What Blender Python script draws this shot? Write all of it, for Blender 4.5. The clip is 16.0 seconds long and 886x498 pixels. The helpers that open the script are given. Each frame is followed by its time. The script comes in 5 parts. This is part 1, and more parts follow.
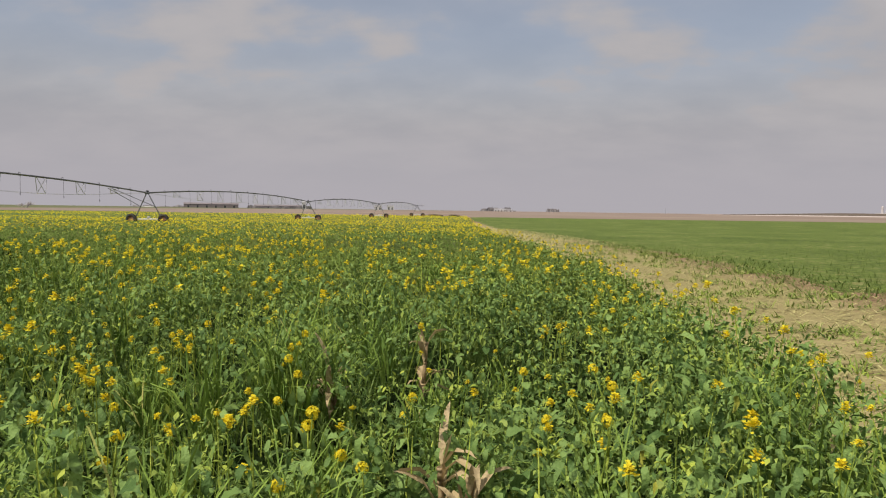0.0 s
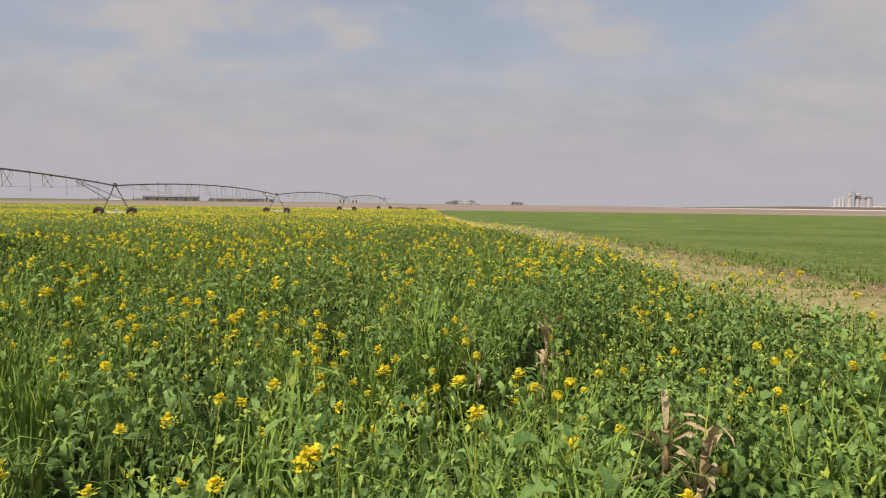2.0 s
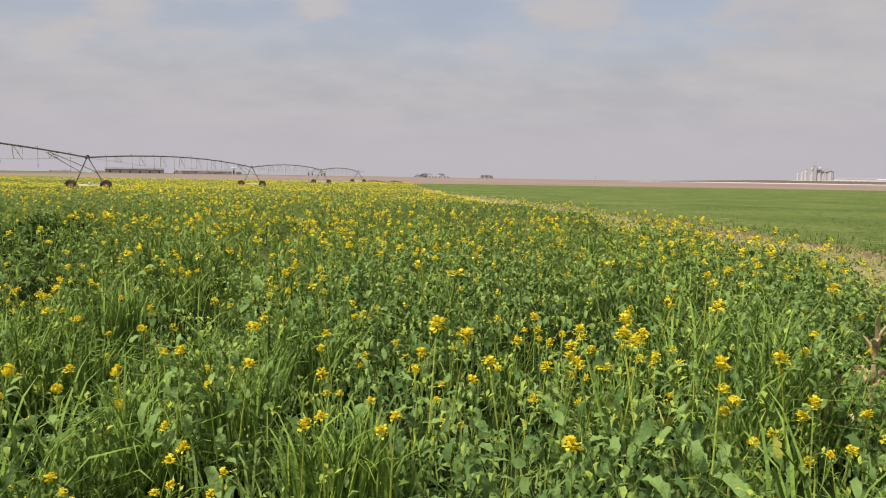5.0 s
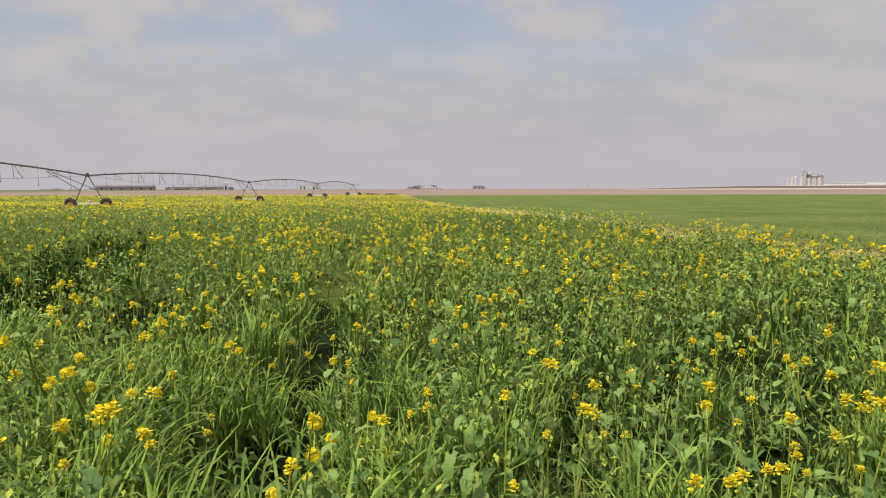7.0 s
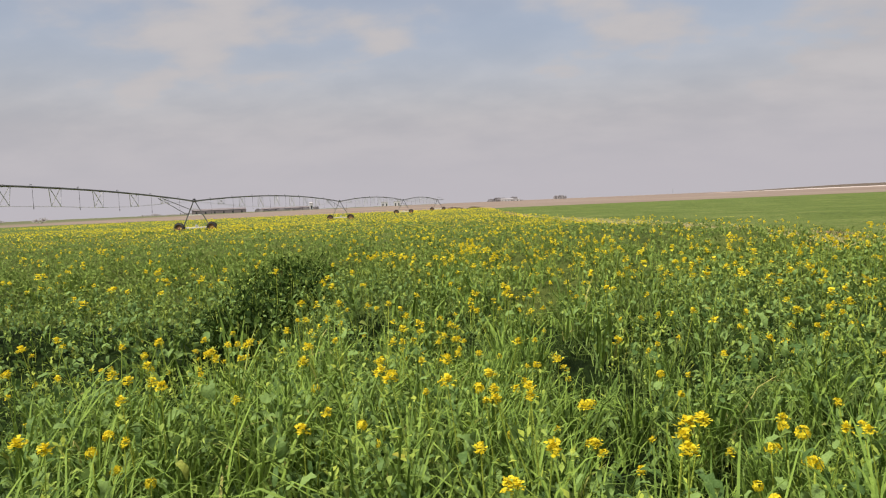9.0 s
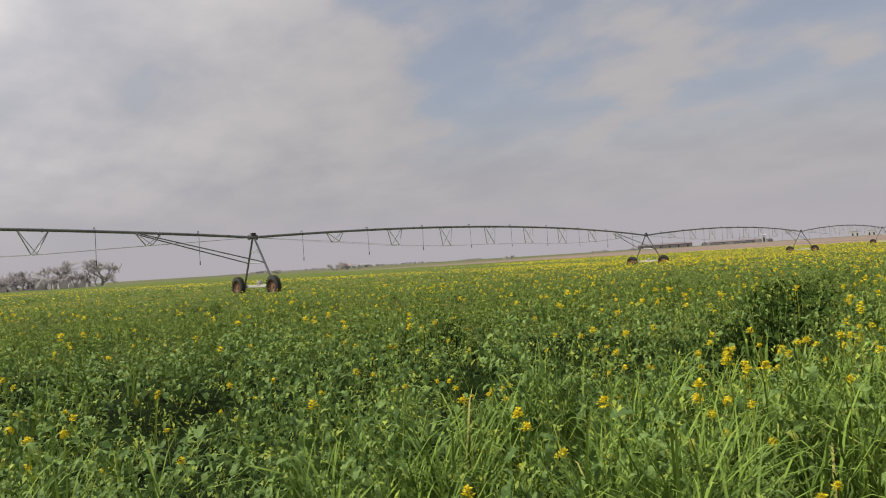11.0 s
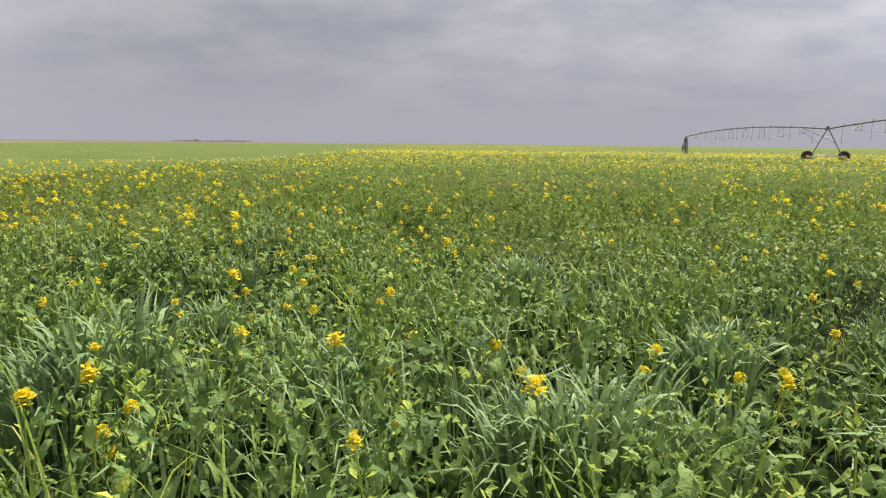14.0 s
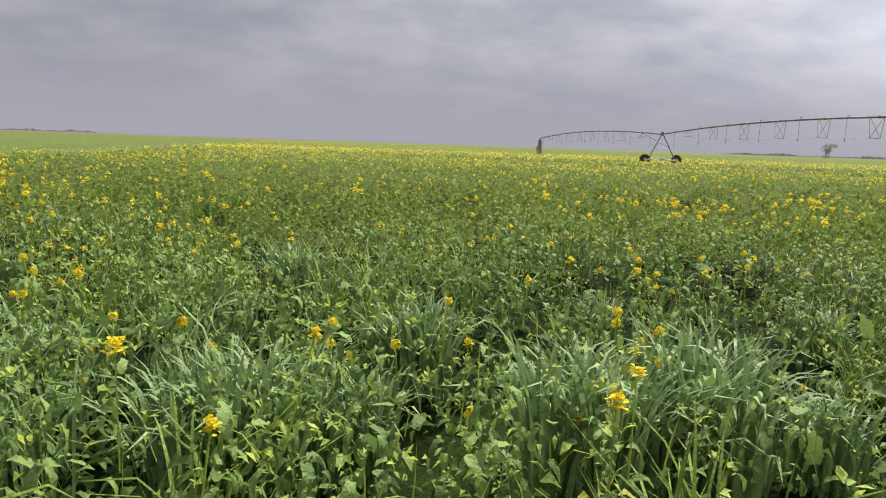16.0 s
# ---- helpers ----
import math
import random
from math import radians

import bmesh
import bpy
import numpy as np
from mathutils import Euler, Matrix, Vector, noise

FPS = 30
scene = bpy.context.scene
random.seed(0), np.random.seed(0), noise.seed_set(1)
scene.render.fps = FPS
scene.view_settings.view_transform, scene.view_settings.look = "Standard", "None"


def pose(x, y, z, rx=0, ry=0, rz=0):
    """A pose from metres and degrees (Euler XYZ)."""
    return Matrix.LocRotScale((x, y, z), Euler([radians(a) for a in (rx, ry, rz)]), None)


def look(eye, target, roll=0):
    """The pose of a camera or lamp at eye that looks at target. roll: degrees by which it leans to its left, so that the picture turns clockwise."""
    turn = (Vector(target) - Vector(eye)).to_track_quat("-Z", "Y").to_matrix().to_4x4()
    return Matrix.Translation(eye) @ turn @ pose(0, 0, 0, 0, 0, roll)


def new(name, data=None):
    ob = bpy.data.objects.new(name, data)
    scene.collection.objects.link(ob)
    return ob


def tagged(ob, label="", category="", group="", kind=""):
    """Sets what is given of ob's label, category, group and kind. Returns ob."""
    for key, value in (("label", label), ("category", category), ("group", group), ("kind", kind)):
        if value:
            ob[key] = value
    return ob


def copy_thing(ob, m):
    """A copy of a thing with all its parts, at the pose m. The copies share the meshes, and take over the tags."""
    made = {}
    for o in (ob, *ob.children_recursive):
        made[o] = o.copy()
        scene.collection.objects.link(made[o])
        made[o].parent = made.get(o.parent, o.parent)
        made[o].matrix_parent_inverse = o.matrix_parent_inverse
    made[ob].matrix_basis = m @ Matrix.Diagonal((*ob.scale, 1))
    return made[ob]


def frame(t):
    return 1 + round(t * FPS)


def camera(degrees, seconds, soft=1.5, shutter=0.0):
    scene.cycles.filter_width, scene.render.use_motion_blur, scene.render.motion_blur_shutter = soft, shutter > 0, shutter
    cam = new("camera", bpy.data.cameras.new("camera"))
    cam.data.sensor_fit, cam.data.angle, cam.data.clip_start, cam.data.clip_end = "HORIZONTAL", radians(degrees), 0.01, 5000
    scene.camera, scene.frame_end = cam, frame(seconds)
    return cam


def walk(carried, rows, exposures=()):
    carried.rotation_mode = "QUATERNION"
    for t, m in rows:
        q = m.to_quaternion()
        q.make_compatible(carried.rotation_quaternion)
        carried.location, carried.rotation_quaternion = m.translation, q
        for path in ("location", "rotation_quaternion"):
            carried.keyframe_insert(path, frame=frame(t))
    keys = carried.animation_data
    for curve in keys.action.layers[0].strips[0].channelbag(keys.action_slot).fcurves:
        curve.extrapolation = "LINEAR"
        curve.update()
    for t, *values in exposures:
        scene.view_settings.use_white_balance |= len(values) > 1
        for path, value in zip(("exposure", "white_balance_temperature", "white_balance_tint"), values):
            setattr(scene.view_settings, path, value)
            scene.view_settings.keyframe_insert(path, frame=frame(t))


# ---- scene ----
FIELD_OF_VIEW = 64.0
cam = camera(FIELD_OF_VIEW, 16.0, soft=1.1)


def aim(x, y, z, yaw, pitch, roll=0.0):
    """A camera pose: yaw counts from north (+y) to the west, pitch upwards, degrees."""
    return pose(x, y, z, 90 + pitch, 0, yaw) @ pose(0, 0, 0, 0, 0, roll)


PATH = [
    (0.0, aim(45.446, -24.139, 1.531, 8.10, -3.13, 0.77)),
    (0.5, aim(45.287, -24.672, 1.538, 6.20, -2.81, 0.80)),
    (1.0, aim(44.996, -24.669, 1.535, 4.80, -2.97, 0.80)),
    (1.5, aim(44.687, -24.634, 1.534, 4.90, -3.76, 1.00)),
    (2.0, aim(44.398, -24.645, 1.536, 5.20, -3.65, 0.80)),
    (2.5, aim(44.105, -24.642, 1.537, 5.35, -3.60, 0.60)),
    (3.0, aim(43.812, -24.627, 1.535, 5.40, -3.81, 0.55)),
    (5.5, aim(42.094, -23.484, 1.552, 2.03, -5.93, 0.65)),
    (6.0, aim(41.817, -23.409, 1.563, 2.23, -4.86, -0.12)),
    (6.5, aim(41.519, -23.404, 1.555, 2.36, -4.83, 0.30)),
    (7.0, aim(41.213, -23.420, 1.559, 2.12, -4.85, -0.13)),
    (7.5, aim(40.922, -23.446, 1.550, 5.31, -3.78, -0.03)),
    (8.0, aim(40.585, -23.476, 1.598, 7.89, -1.96, 0.11)),
    (8.5, aim(40.232, -23.628, 1.628, 8.03, -3.41, -1.75)),
    (9.0, aim(39.934, -23.689, 1.625, 8.70, -3.68, -2.42)),
    (11.3, aim(39.531, -24.643, 1.506, 59.34, 2.84, -2.12)),
    (11.5, aim(39.490, -24.751, 1.509, 73.70, 3.23, -1.08)),
    (11.7, aim(39.402, -24.889, 1.508, 89.13, 3.17, 0.01)),
    (11.9, aim(39.277, -24.990, 1.510, 104.64, 3.07, 0.64)),
    (12.0, aim(39.203, -25.031, 1.510, 113.75, 2.37, 0.96)),
    (12.1, aim(39.130, -25.073, 1.510, 120.87, 1.20, 1.28)),
    (12.3, aim(39.033, -25.160, 1.492, 135.01, -0.68, 0.85)),
    (12.5, aim(38.977, -25.200, 1.488, 149.45, -2.97, 0.72)),
    (12.7, aim(38.919, -25.198, 1.488, 163.52, -5.25, 1.53)),
    (13.0, aim(38.799, -25.230, 1.483, 177.24, -7.59, 1.13)),
    (13.5, aim(38.641, -25.335, 1.483, 179.98, -9.04, 1.28)),
    (14.0, aim(38.480, -25.388, 1.500, 183.73, -8.47, 0.57)),
    (14.5, aim(38.262, -25.411, 1.492, 186.75, -8.46, 1.38)),
    (15.0, aim(38.098, -25.335, 1.465, 179.83, -8.52, 2.10)),
    (15.5, aim(37.974, -25.201, 1.474, 177.54, -8.60, 1.51)),
    (16.0, aim(37.746, -25.117, 1.489, 172.82, -8.43, 1.93)),
]
EXPOSURES = [(0.0, -0.08), (1.1, -0.08), (1.5, 0.05), (3.2, 0.06), (5.3, 0.17), (9.0, 0.17), (11.3, -0.18), (11.7, -0.47), (12.2, -0.58), (12.55, -0.42), (12.95, 0.22), (13.35, 0.54), (14.0, 0.61), (14.5, 0.42), (15.0, 0.54), (16.0, 0.52)]
walk(cam, PATH, EXPOSURES)

# ---- daylight ----
SUN_YAW, SUN_HIGH = 140.0, 53.0
sun_way = Vector((-math.sin(radians(SUN_YAW)) * math.cos(radians(SUN_HIGH)), math.cos(radians(SUN_YAW)) * math.cos(radians(SUN_HIGH)), math.sin(radians(SUN_HIGH))))
sun_data = bpy.data.lights.new("sun", "SUN")
sun_data.energy, sun_data.angle, sun_data.color = 5.0, radians(5.0), (1.0, 0.93, 0.80)
sun = new("sun", sun_data)
sun.matrix_world = look(sun_way * 100, (0, 0, 0))

world = bpy.data.worlds.new("hazy_sky")
scene.world = world
world.use_nodes = True


class Graph:
    """Short-hand for building node trees."""

    def __init__(self, tree):
        self.tree = tree
        tree.nodes.clear()

    def add(self, kind, settings=None, **inputs):
        n = self.tree.nodes.new(kind)
        for key, value in (settings or {}).items():
            if key == "operation":
                n.operation = value
            elif key == "use_clamp":
                n.use_clamp = value
            elif key == "interpolation_type":
                n.interpolation_type = value
        for key, value in inputs.items():
            socket = n.inputs[int(key[1:])] if key[0] == "i" and key[1:].isdigit() else n.inputs[key.replace("_", " ")]
            if isinstance(value, bpy.types.NodeSocket):
                self.tree.links.new(value, socket)
            else:
                socket.default_value = value
        return n

    def math(self, op, a, b=0.0, clamp=False):
        return self.add("ShaderNodeMath", {"operation": op, "use_clamp": clamp}, i0=a, i1=b).outputs[0]

    def noise(self, vector, scale, detail=3.0, rough=0.5):
        return self.add("ShaderNodeTexNoise", None, Vector=vector, Scale=scale, Detail=detail, Roughness=rough).outputs[0]

    def ramp(self, value, lo, hi, to_lo=0.0, to_hi=1.0):
        return self.add("ShaderNodeMapRange", {"interpolation_type": "SMOOTHSTEP"}, i0=value, i1=lo, i2=hi, i3=to_lo, i4=to_hi).outputs[0]

    def mix(self, fac, a, b):
        n = self.tree.nodes.new("ShaderNodeMix")
        n.data_type = "RGBA"
        for socket, value in ((n.inputs[0], fac), (n.inputs[6], a), (n.inputs[7], b)):
            if isinstance(value, bpy.types.NodeSocket):
                self.tree.links.new(value, socket)
            else:
                socket.default_value = value if isinstance(value, float) else (*value, 1.0) if len(value) == 3 else value
        return n.outputs[2]

    def scaled(self, vector, x, y, z):
        return self.add("ShaderNodeVectorMath", {"operation": "MULTIPLY"}, i0=vector, i1=(x, y, z)).outputs[0]


def build_sky():
    g = Graph(world.node_tree)
    way = g.add("ShaderNodeTexCoord").outputs["Generated"]
    sep = g.add("ShaderNodeSeparateXYZ", None, i0=way)
    x, y, z = sep.outputs
    up = g.math("ADD", g.math("MAXIMUM", z, 0.0), 0.30)
    flat = g.add("ShaderNodeCombineXYZ", None, X=g.math("DIVIDE", x, up), Y=g.math("DIVIDE", y, up), Z=0.0).outputs[0]
    big = g.noise(flat, 1.5, 4.0, 0.5)
    fine = g.noise(g.scaled(flat, 1.0, 1.25, 1.0), 3.6, 5.0, 0.52)
    sky = g.add("ShaderNodeTexSky")
    sky.sky_type, sky.sun_disc, sky.dust_density = "NISHITA", False, 1.2
    sky.sun_elevation, sky.sun_rotation = radians(SUN_HIGH), radians(-SUN_YAW)
    blue = g.add("ShaderNodeVectorMath", {"operation": "SCALE"}, i0=sky.outputs[0], Scale=0.12).outputs[0]
    # the thin veil opens towards the north and closes to the south and west
    open_way = g.add("ShaderNodeVectorMath", {"operation": "DOT_PRODUCT"}, i0=way, i1=(-0.20, 0.86, 0.47)).outputs["Value"]
    gaps = g.math("ADD", g.math("ADD", g.math("MULTIPLY", big, 0.66), g.math("MULTIPLY", fine, 0.40)), g.ramp(open_way, 0.6, 1.0, 0.04, -0.14))
    cover = g.ramp(g.math("ADD", gaps, g.ramp(y, 0.55, -0.10, 0.0, 0.28)), 0.37, 0.51)
    veil = g.math("MAXIMUM", cover, g.ramp(z, 0.25, 0.10))
    # stratus: greyer where it is thick, most uneven round the sun
    dot = g.add("ShaderNodeVectorMath", {"operation": "DOT_PRODUCT"}, i0=way, i1=tuple(sun_way)).outputs["Value"]
    uneven = g.math("MULTIPLY", g.math("SUBTRACT", g.ramp(g.math("ADD", g.math("MULTIPLY", big, 0.5), g.math("MULTIPLY", fine, 0.5)), 0.34, 0.66), 0.5), g.ramp(dot, -0.2, 0.75, 0.42, 0.85))
    tone = g.mix(g.math("ADD", uneven, 0.5, True), (0.352, 0.360, 0.400), (0.59, 0.555, 0.553))
    bright = g.math("MULTIPLY", g.ramp(dot, 0.10, 0.97, 1.0, 1.90), g.math("MULTIPLY", g.ramp(y, 0.1, 0.7, 1.0, 0.93), g.math("SUBTRACT", 1.0, g.math("MULTIPLY", g.ramp(y, -0.55, -0.98, 0.0, 0.56), g.ramp(z, 0.34, 0.17)))))
    tone = g.add("ShaderNodeVectorMath", {"operation": "SCALE"}, i0=tone, Scale=bright).outputs[0]
    low = g.add("ShaderNodeVectorMath", {"operation": "SCALE"}, i0=(0.452, 0.427, 0.460), Scale=g.ramp(y, -0.1, -0.95, 1.0, 0.64)).outputs[0]
    tint = g.mix(g.ramp(y, -0.1, -0.9), (1.0, 1.0, 1.0), (0.94, 0.985, 1.06))
    haze = g.mix(g.ramp(z, 0.0, 0.16), low, tone)
    haze = g.add("ShaderNodeVectorMath", {"operation": "MULTIPLY"}, i0=haze, i1=tint).outputs[0]
    out = g.mix(veil, g.mix(0.58, blue, tone), haze)
    back = g.add("ShaderNodeBackground", None, Color=out, Strength=1.0)
    g.add("ShaderNodeOutputWorld", None, Surface=back.outputs[0])


build_sky()


# ---- materials ----
def material(name):
    m = bpy.data.materials.new(name)
    m.use_nodes = True
    return m, Graph(m.node_tree)


def finish(g, colour, rough=0.6, metal=0.0, bump=None, depth=0.1, distance=0.01, sheen=0.5, through_leaf=0.0):
    normal = {}
    if bump is not None:
        normal = {"Normal": g.add("ShaderNodeBump", None, Height=bump, Strength=depth, Distance=distance).outputs[0]}
    b = g.add("ShaderNodeBsdfPrincipled", None, Base_Color=colour, Roughness=rough, Metallic=metal, Specular_IOR_Level=sheen, **normal)
    out = b.outputs[0]
    if through_leaf:
        t = g.add("ShaderNodeBsdfTranslucent", None, Color=colour, **normal)
        out = g.add("ShaderNodeMixShader", None, i0=through_leaf, i1=out, i2=t.outputs[0]).outputs[0]
    g.add("ShaderNodeOutputMaterial", None, Surface=out)


def surface(name, a, b, scale=6.0, rough=0.6, metal=0.0, depth=0.2, distance=0.01, fleck=None):
    """Two tones mixed by noise at two sizes, with a fine relief."""
    m, g = material(name)
    where = g.add("ShaderNodeNewGeometry").outputs["Position"]
    wide, fine = g.noise(where, scale * 0.18, 4.0), g.noise(where, scale, 6.0, 0.65)
    colour = g.mix(g.ramp(g.math("ADD", g.math("MULTIPLY", wide, 0.6), g.math("MULTIPLY", fine, 0.4)), 0.32, 0.68), a, b)
    if fleck:
        colour = g.mix(g.ramp(g.noise(where, scale * 0.7, 8.0, 0.7), 0.56, 0.66), colour, fleck)
    finish(g, colour, g.ramp(fine, 0.2, 0.8, rough - 0.08, rough + 0.1), metal, fine, depth, distance)
    return m


def foliage(name, dark, light, dry, rough=0.45, sheen=0.5, through_leaf=0.3, patch=0.35):
    """Leaves: every leaf has its own tone, and broad patches drift between the tones."""
    m, g = material(name)
    geo = g.add("ShaderNodeNewGeometry")
    where, own = geo.outputs["Position"], geo.outputs["Random Per Island"]
    wide = g.noise(where, patch, 3.0)
    fine = g.noise(where, 90.0, 2.0)
    tone = g.math("ADD", g.math("MULTIPLY", own, 0.72), g.math("MULTIPLY", wide, 0.4))
    colour = g.mix(g.ramp(tone, 0.18, 0.9), dark, light)
    colour = g.mix(g.ramp(own, 0.982, 0.996), colour, dry)
    colour = g.mix(g.math("MULTIPLY", fine, 0.35), colour, dark)
    crumple = g.noise(where, 38.0, 3.0, 0.6)
    colour = g.mix(g.ramp(crumple, 0.52, 0.72, 0.0, 0.35), colour, light)
    finish(g, colour, rough, 0.0, g.math("ADD", g.math("MULTIPLY", fine, 0.5), crumple), 0.7, 0.012, sheen, through_leaf)
    return m


LEAF = foliage("mustard_leaf", (0.072, 0.134, 0.034), (0.240, 0.352, 0.098), (0.38, 0.36, 0.05), rough=0.58, sheen=0.18, through_leaf=0.26)
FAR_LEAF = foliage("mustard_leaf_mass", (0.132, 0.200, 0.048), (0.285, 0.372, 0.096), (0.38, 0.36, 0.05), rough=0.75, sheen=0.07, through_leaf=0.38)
TOP = foliage("young_mustard_leaf", (0.110, 0.165, 0.034), (0.290, 0.370, 0.084), (0.290, 0.370, 0.084), rough=0.8, sheen=0.05, through_leaf=0.12)
GRASS = foliage("oat_blade", (0.085, 0.148, 0.024), (0.240, 0.345, 0.060), (0.42, 0.38, 0.12), rough=0.6, sheen=0.16, through_leaf=0.2)
SWARD = foliage("short_green_blade", (0.084, 0.142, 0.026), (0.225, 0.310, 0.074), (0.33, 0.32, 0.09), rough=0.55, sheen=0.22, through_leaf=0.22)
OAT = foliage("broad_oat_blade", (0.140, 0.222, 0.088), (0.285, 0.395, 0.160), (0.42, 0.38, 0.18), rough=0.5, sheen=0.26, through_leaf=0.2)
HEDGE = foliage("hedge_leaf", (0.030, 0.060, 0.014), (0.125, 0.190, 0.050), (0.20, 0.18, 0.06), rough=0.55, sheen=0.2, through_leaf=0.08)
# dark green plants, with their self-shade put into the colour as well
RANK = foliage("rank_growth_with_shade", (0.017, 0.036, 0.007), (0.068, 0.114, 0.019), (0.16, 0.15, 0.05), rough=0.7, sheen=0.06, through_leaf=0.15)
WEED = foliage("weed_leaf", (0.040, 0.072, 0.011), (0.195, 0.262, 0.042), (0.32, 0.28, 0.07), rough=0.75, sheen=0.1, through_leaf=0.12)
BUD = foliage("mustard_bud", (0.20, 0.28, 0.045), (0.38, 0.44, 0.06), (0.48, 0.46, 0.06), rough=0.6, sheen=0.25, through_leaf=0.2)
PETAL = foliage("mustard_petal", (0.70, 0.555, 0.018), (0.81, 0.70, 0.048), (0.66, 0.60, 0.05), rough=0.7, sheen=0.15, through_leaf=0.38)
STRAW = foliage("dry_straw", (0.27, 0.24, 0.090), (0.46, 0.425, 0.185), (0.18, 0.12, 0.06), rough=0.7, sheen=0.25, through_leaf=0.12)
HUSK = foliage("corn_husk", (0.27, 0.19, 0.095), (0.50, 0.39, 0.22), (0.20, 0.10, 0.05), rough=0.65, sheen=0.3, through_leaf=0.2)
WHEAT = foliage("young_wheat", (0.085, 0.130, 0.028), (0.185, 0.242, 0.064), (0.32, 0.29, 0.12), rough=0.75, sheen=0.1)
BARK = surface("grey_bark", (0.22, 0.205, 0.20), (0.30, 0.28, 0.275), 3.0, 0.85)
# far trees: distance haze is put into the pale twig and scrub tones
TWIG = surface("bare_twigs_hazed", (0.34, 0.315, 0.31), (0.43, 0.40, 0.395), 1.0, 0.9)
SCRUB = surface("winter_scrub_hazed", (0.37, 0.345, 0.345), (0.45, 0.42, 0.42), 0.4, 0.95)
BRUSH = surface("dark_dry_brush", (0.06, 0.045, 0.035), (0.12, 0.095, 0.075), 3.0, 0.9)
STEEL = surface("galvanised_steel", (0.40, 0.40, 0.405), (0.55, 0.55, 0.555), 8.0, 0.5, 0.5, fleck=(0.28, 0.25, 0.23))
PIPE = surface("weathered_pipe", (0.13, 0.13, 0.135), (0.22, 0.22, 0.225), 3.0, 0.55, 0.5, fleck=(0.11, 0.085, 0.07))
PALE = surface("pale_beam", (0.52, 0.50, 0.46), (0.66, 0.64, 0.60), 5.0, 0.5, 0.2)
RUBBER = surface("black_rubber", (0.018, 0.017, 0.016), (0.045, 0.04, 0.035), 9.0, 0.85)
RUST = surface("rusty_rim", (0.16, 0.075, 0.045), (0.26, 0.14, 0.085), 12.0, 0.8)
HOSE = surface("black_hose", (0.02, 0.02, 0.022), (0.05, 0.05, 0.052), 9.0, 0.6)
ENGINE = surface("dark_engine_iron", (0.018, 0.019, 0.022), (0.05, 0.05, 0.055), 10.0, 0.5, 0.4)
TIN = surface("white_tin_sheet", (0.66, 0.66, 0.66), (0.80, 0.80, 0.80), 4.0, 0.4, 0.1)
# dark copy of the tin: shade inside the arch put into the colour
TIN_SHADED = surface("tin_painted_shade", (0.10, 0.08, 0.065), (0.18, 0.15, 0.12), 4.0, 0.6, 0.3)
POST = surface("yellowed_post", (0.22, 0.20, 0.07), (0.33, 0.30, 0.12), 8.0, 0.6)
PANEL = surface("grey_panel_box", (0.16, 0.165, 0.165), (0.26, 0.265, 0.265), 7.0, 0.55, 0.2)
CONCRETE = surface("concrete", (0.34, 0.31, 0.27), (0.46, 0.43, 0.38), 7.0, 0.9)
SILO = surface("pale_concrete_silo", (0.37, 0.345, 0.35), (0.44, 0.41, 0.415), 0.05, 0.8)
SHED = surface("white_shed_sheet", (0.43, 0.41, 0.415), (0.51, 0.49, 0.49), 0.08, 0.6)
FAR_DARK = surface("far_dark_trees", (0.19, 0.175, 0.18), (0.26, 0.24, 0.245), 0.05, 0.9)
SHED_DARK = surface("brown_shed_sheet", (0.14, 0.12, 0.125), (0.19, 0.165, 0.17), 0.08, 0.8)
RED_ROOF = surface("faded_red_roof", (0.34, 0.20, 0.18), (0.42, 0.26, 0.23), 0.1, 0.7)
ROOF = surface("grey_roof", (0.22, 0.21, 0.22), (0.30, 0.29, 0.30), 0.1, 0.7)
# blue-grey haze of the distance is put into this steel colour
HAZE_BLUE = surface("far_steel_hazed", (0.26, 0.27, 0.295), (0.33, 0.34, 0.365), 0.06, 0.8)
PALE_ROAD = surface("pale_dirt_road", (0.36, 0.30, 0.28), (0.44, 0.38, 0.355), 0.05, 0.9)
PANE = surface("dark_window", (0.03, 0.035, 0.04), (0.05, 0.055, 0.06), 0.5, 0.15)


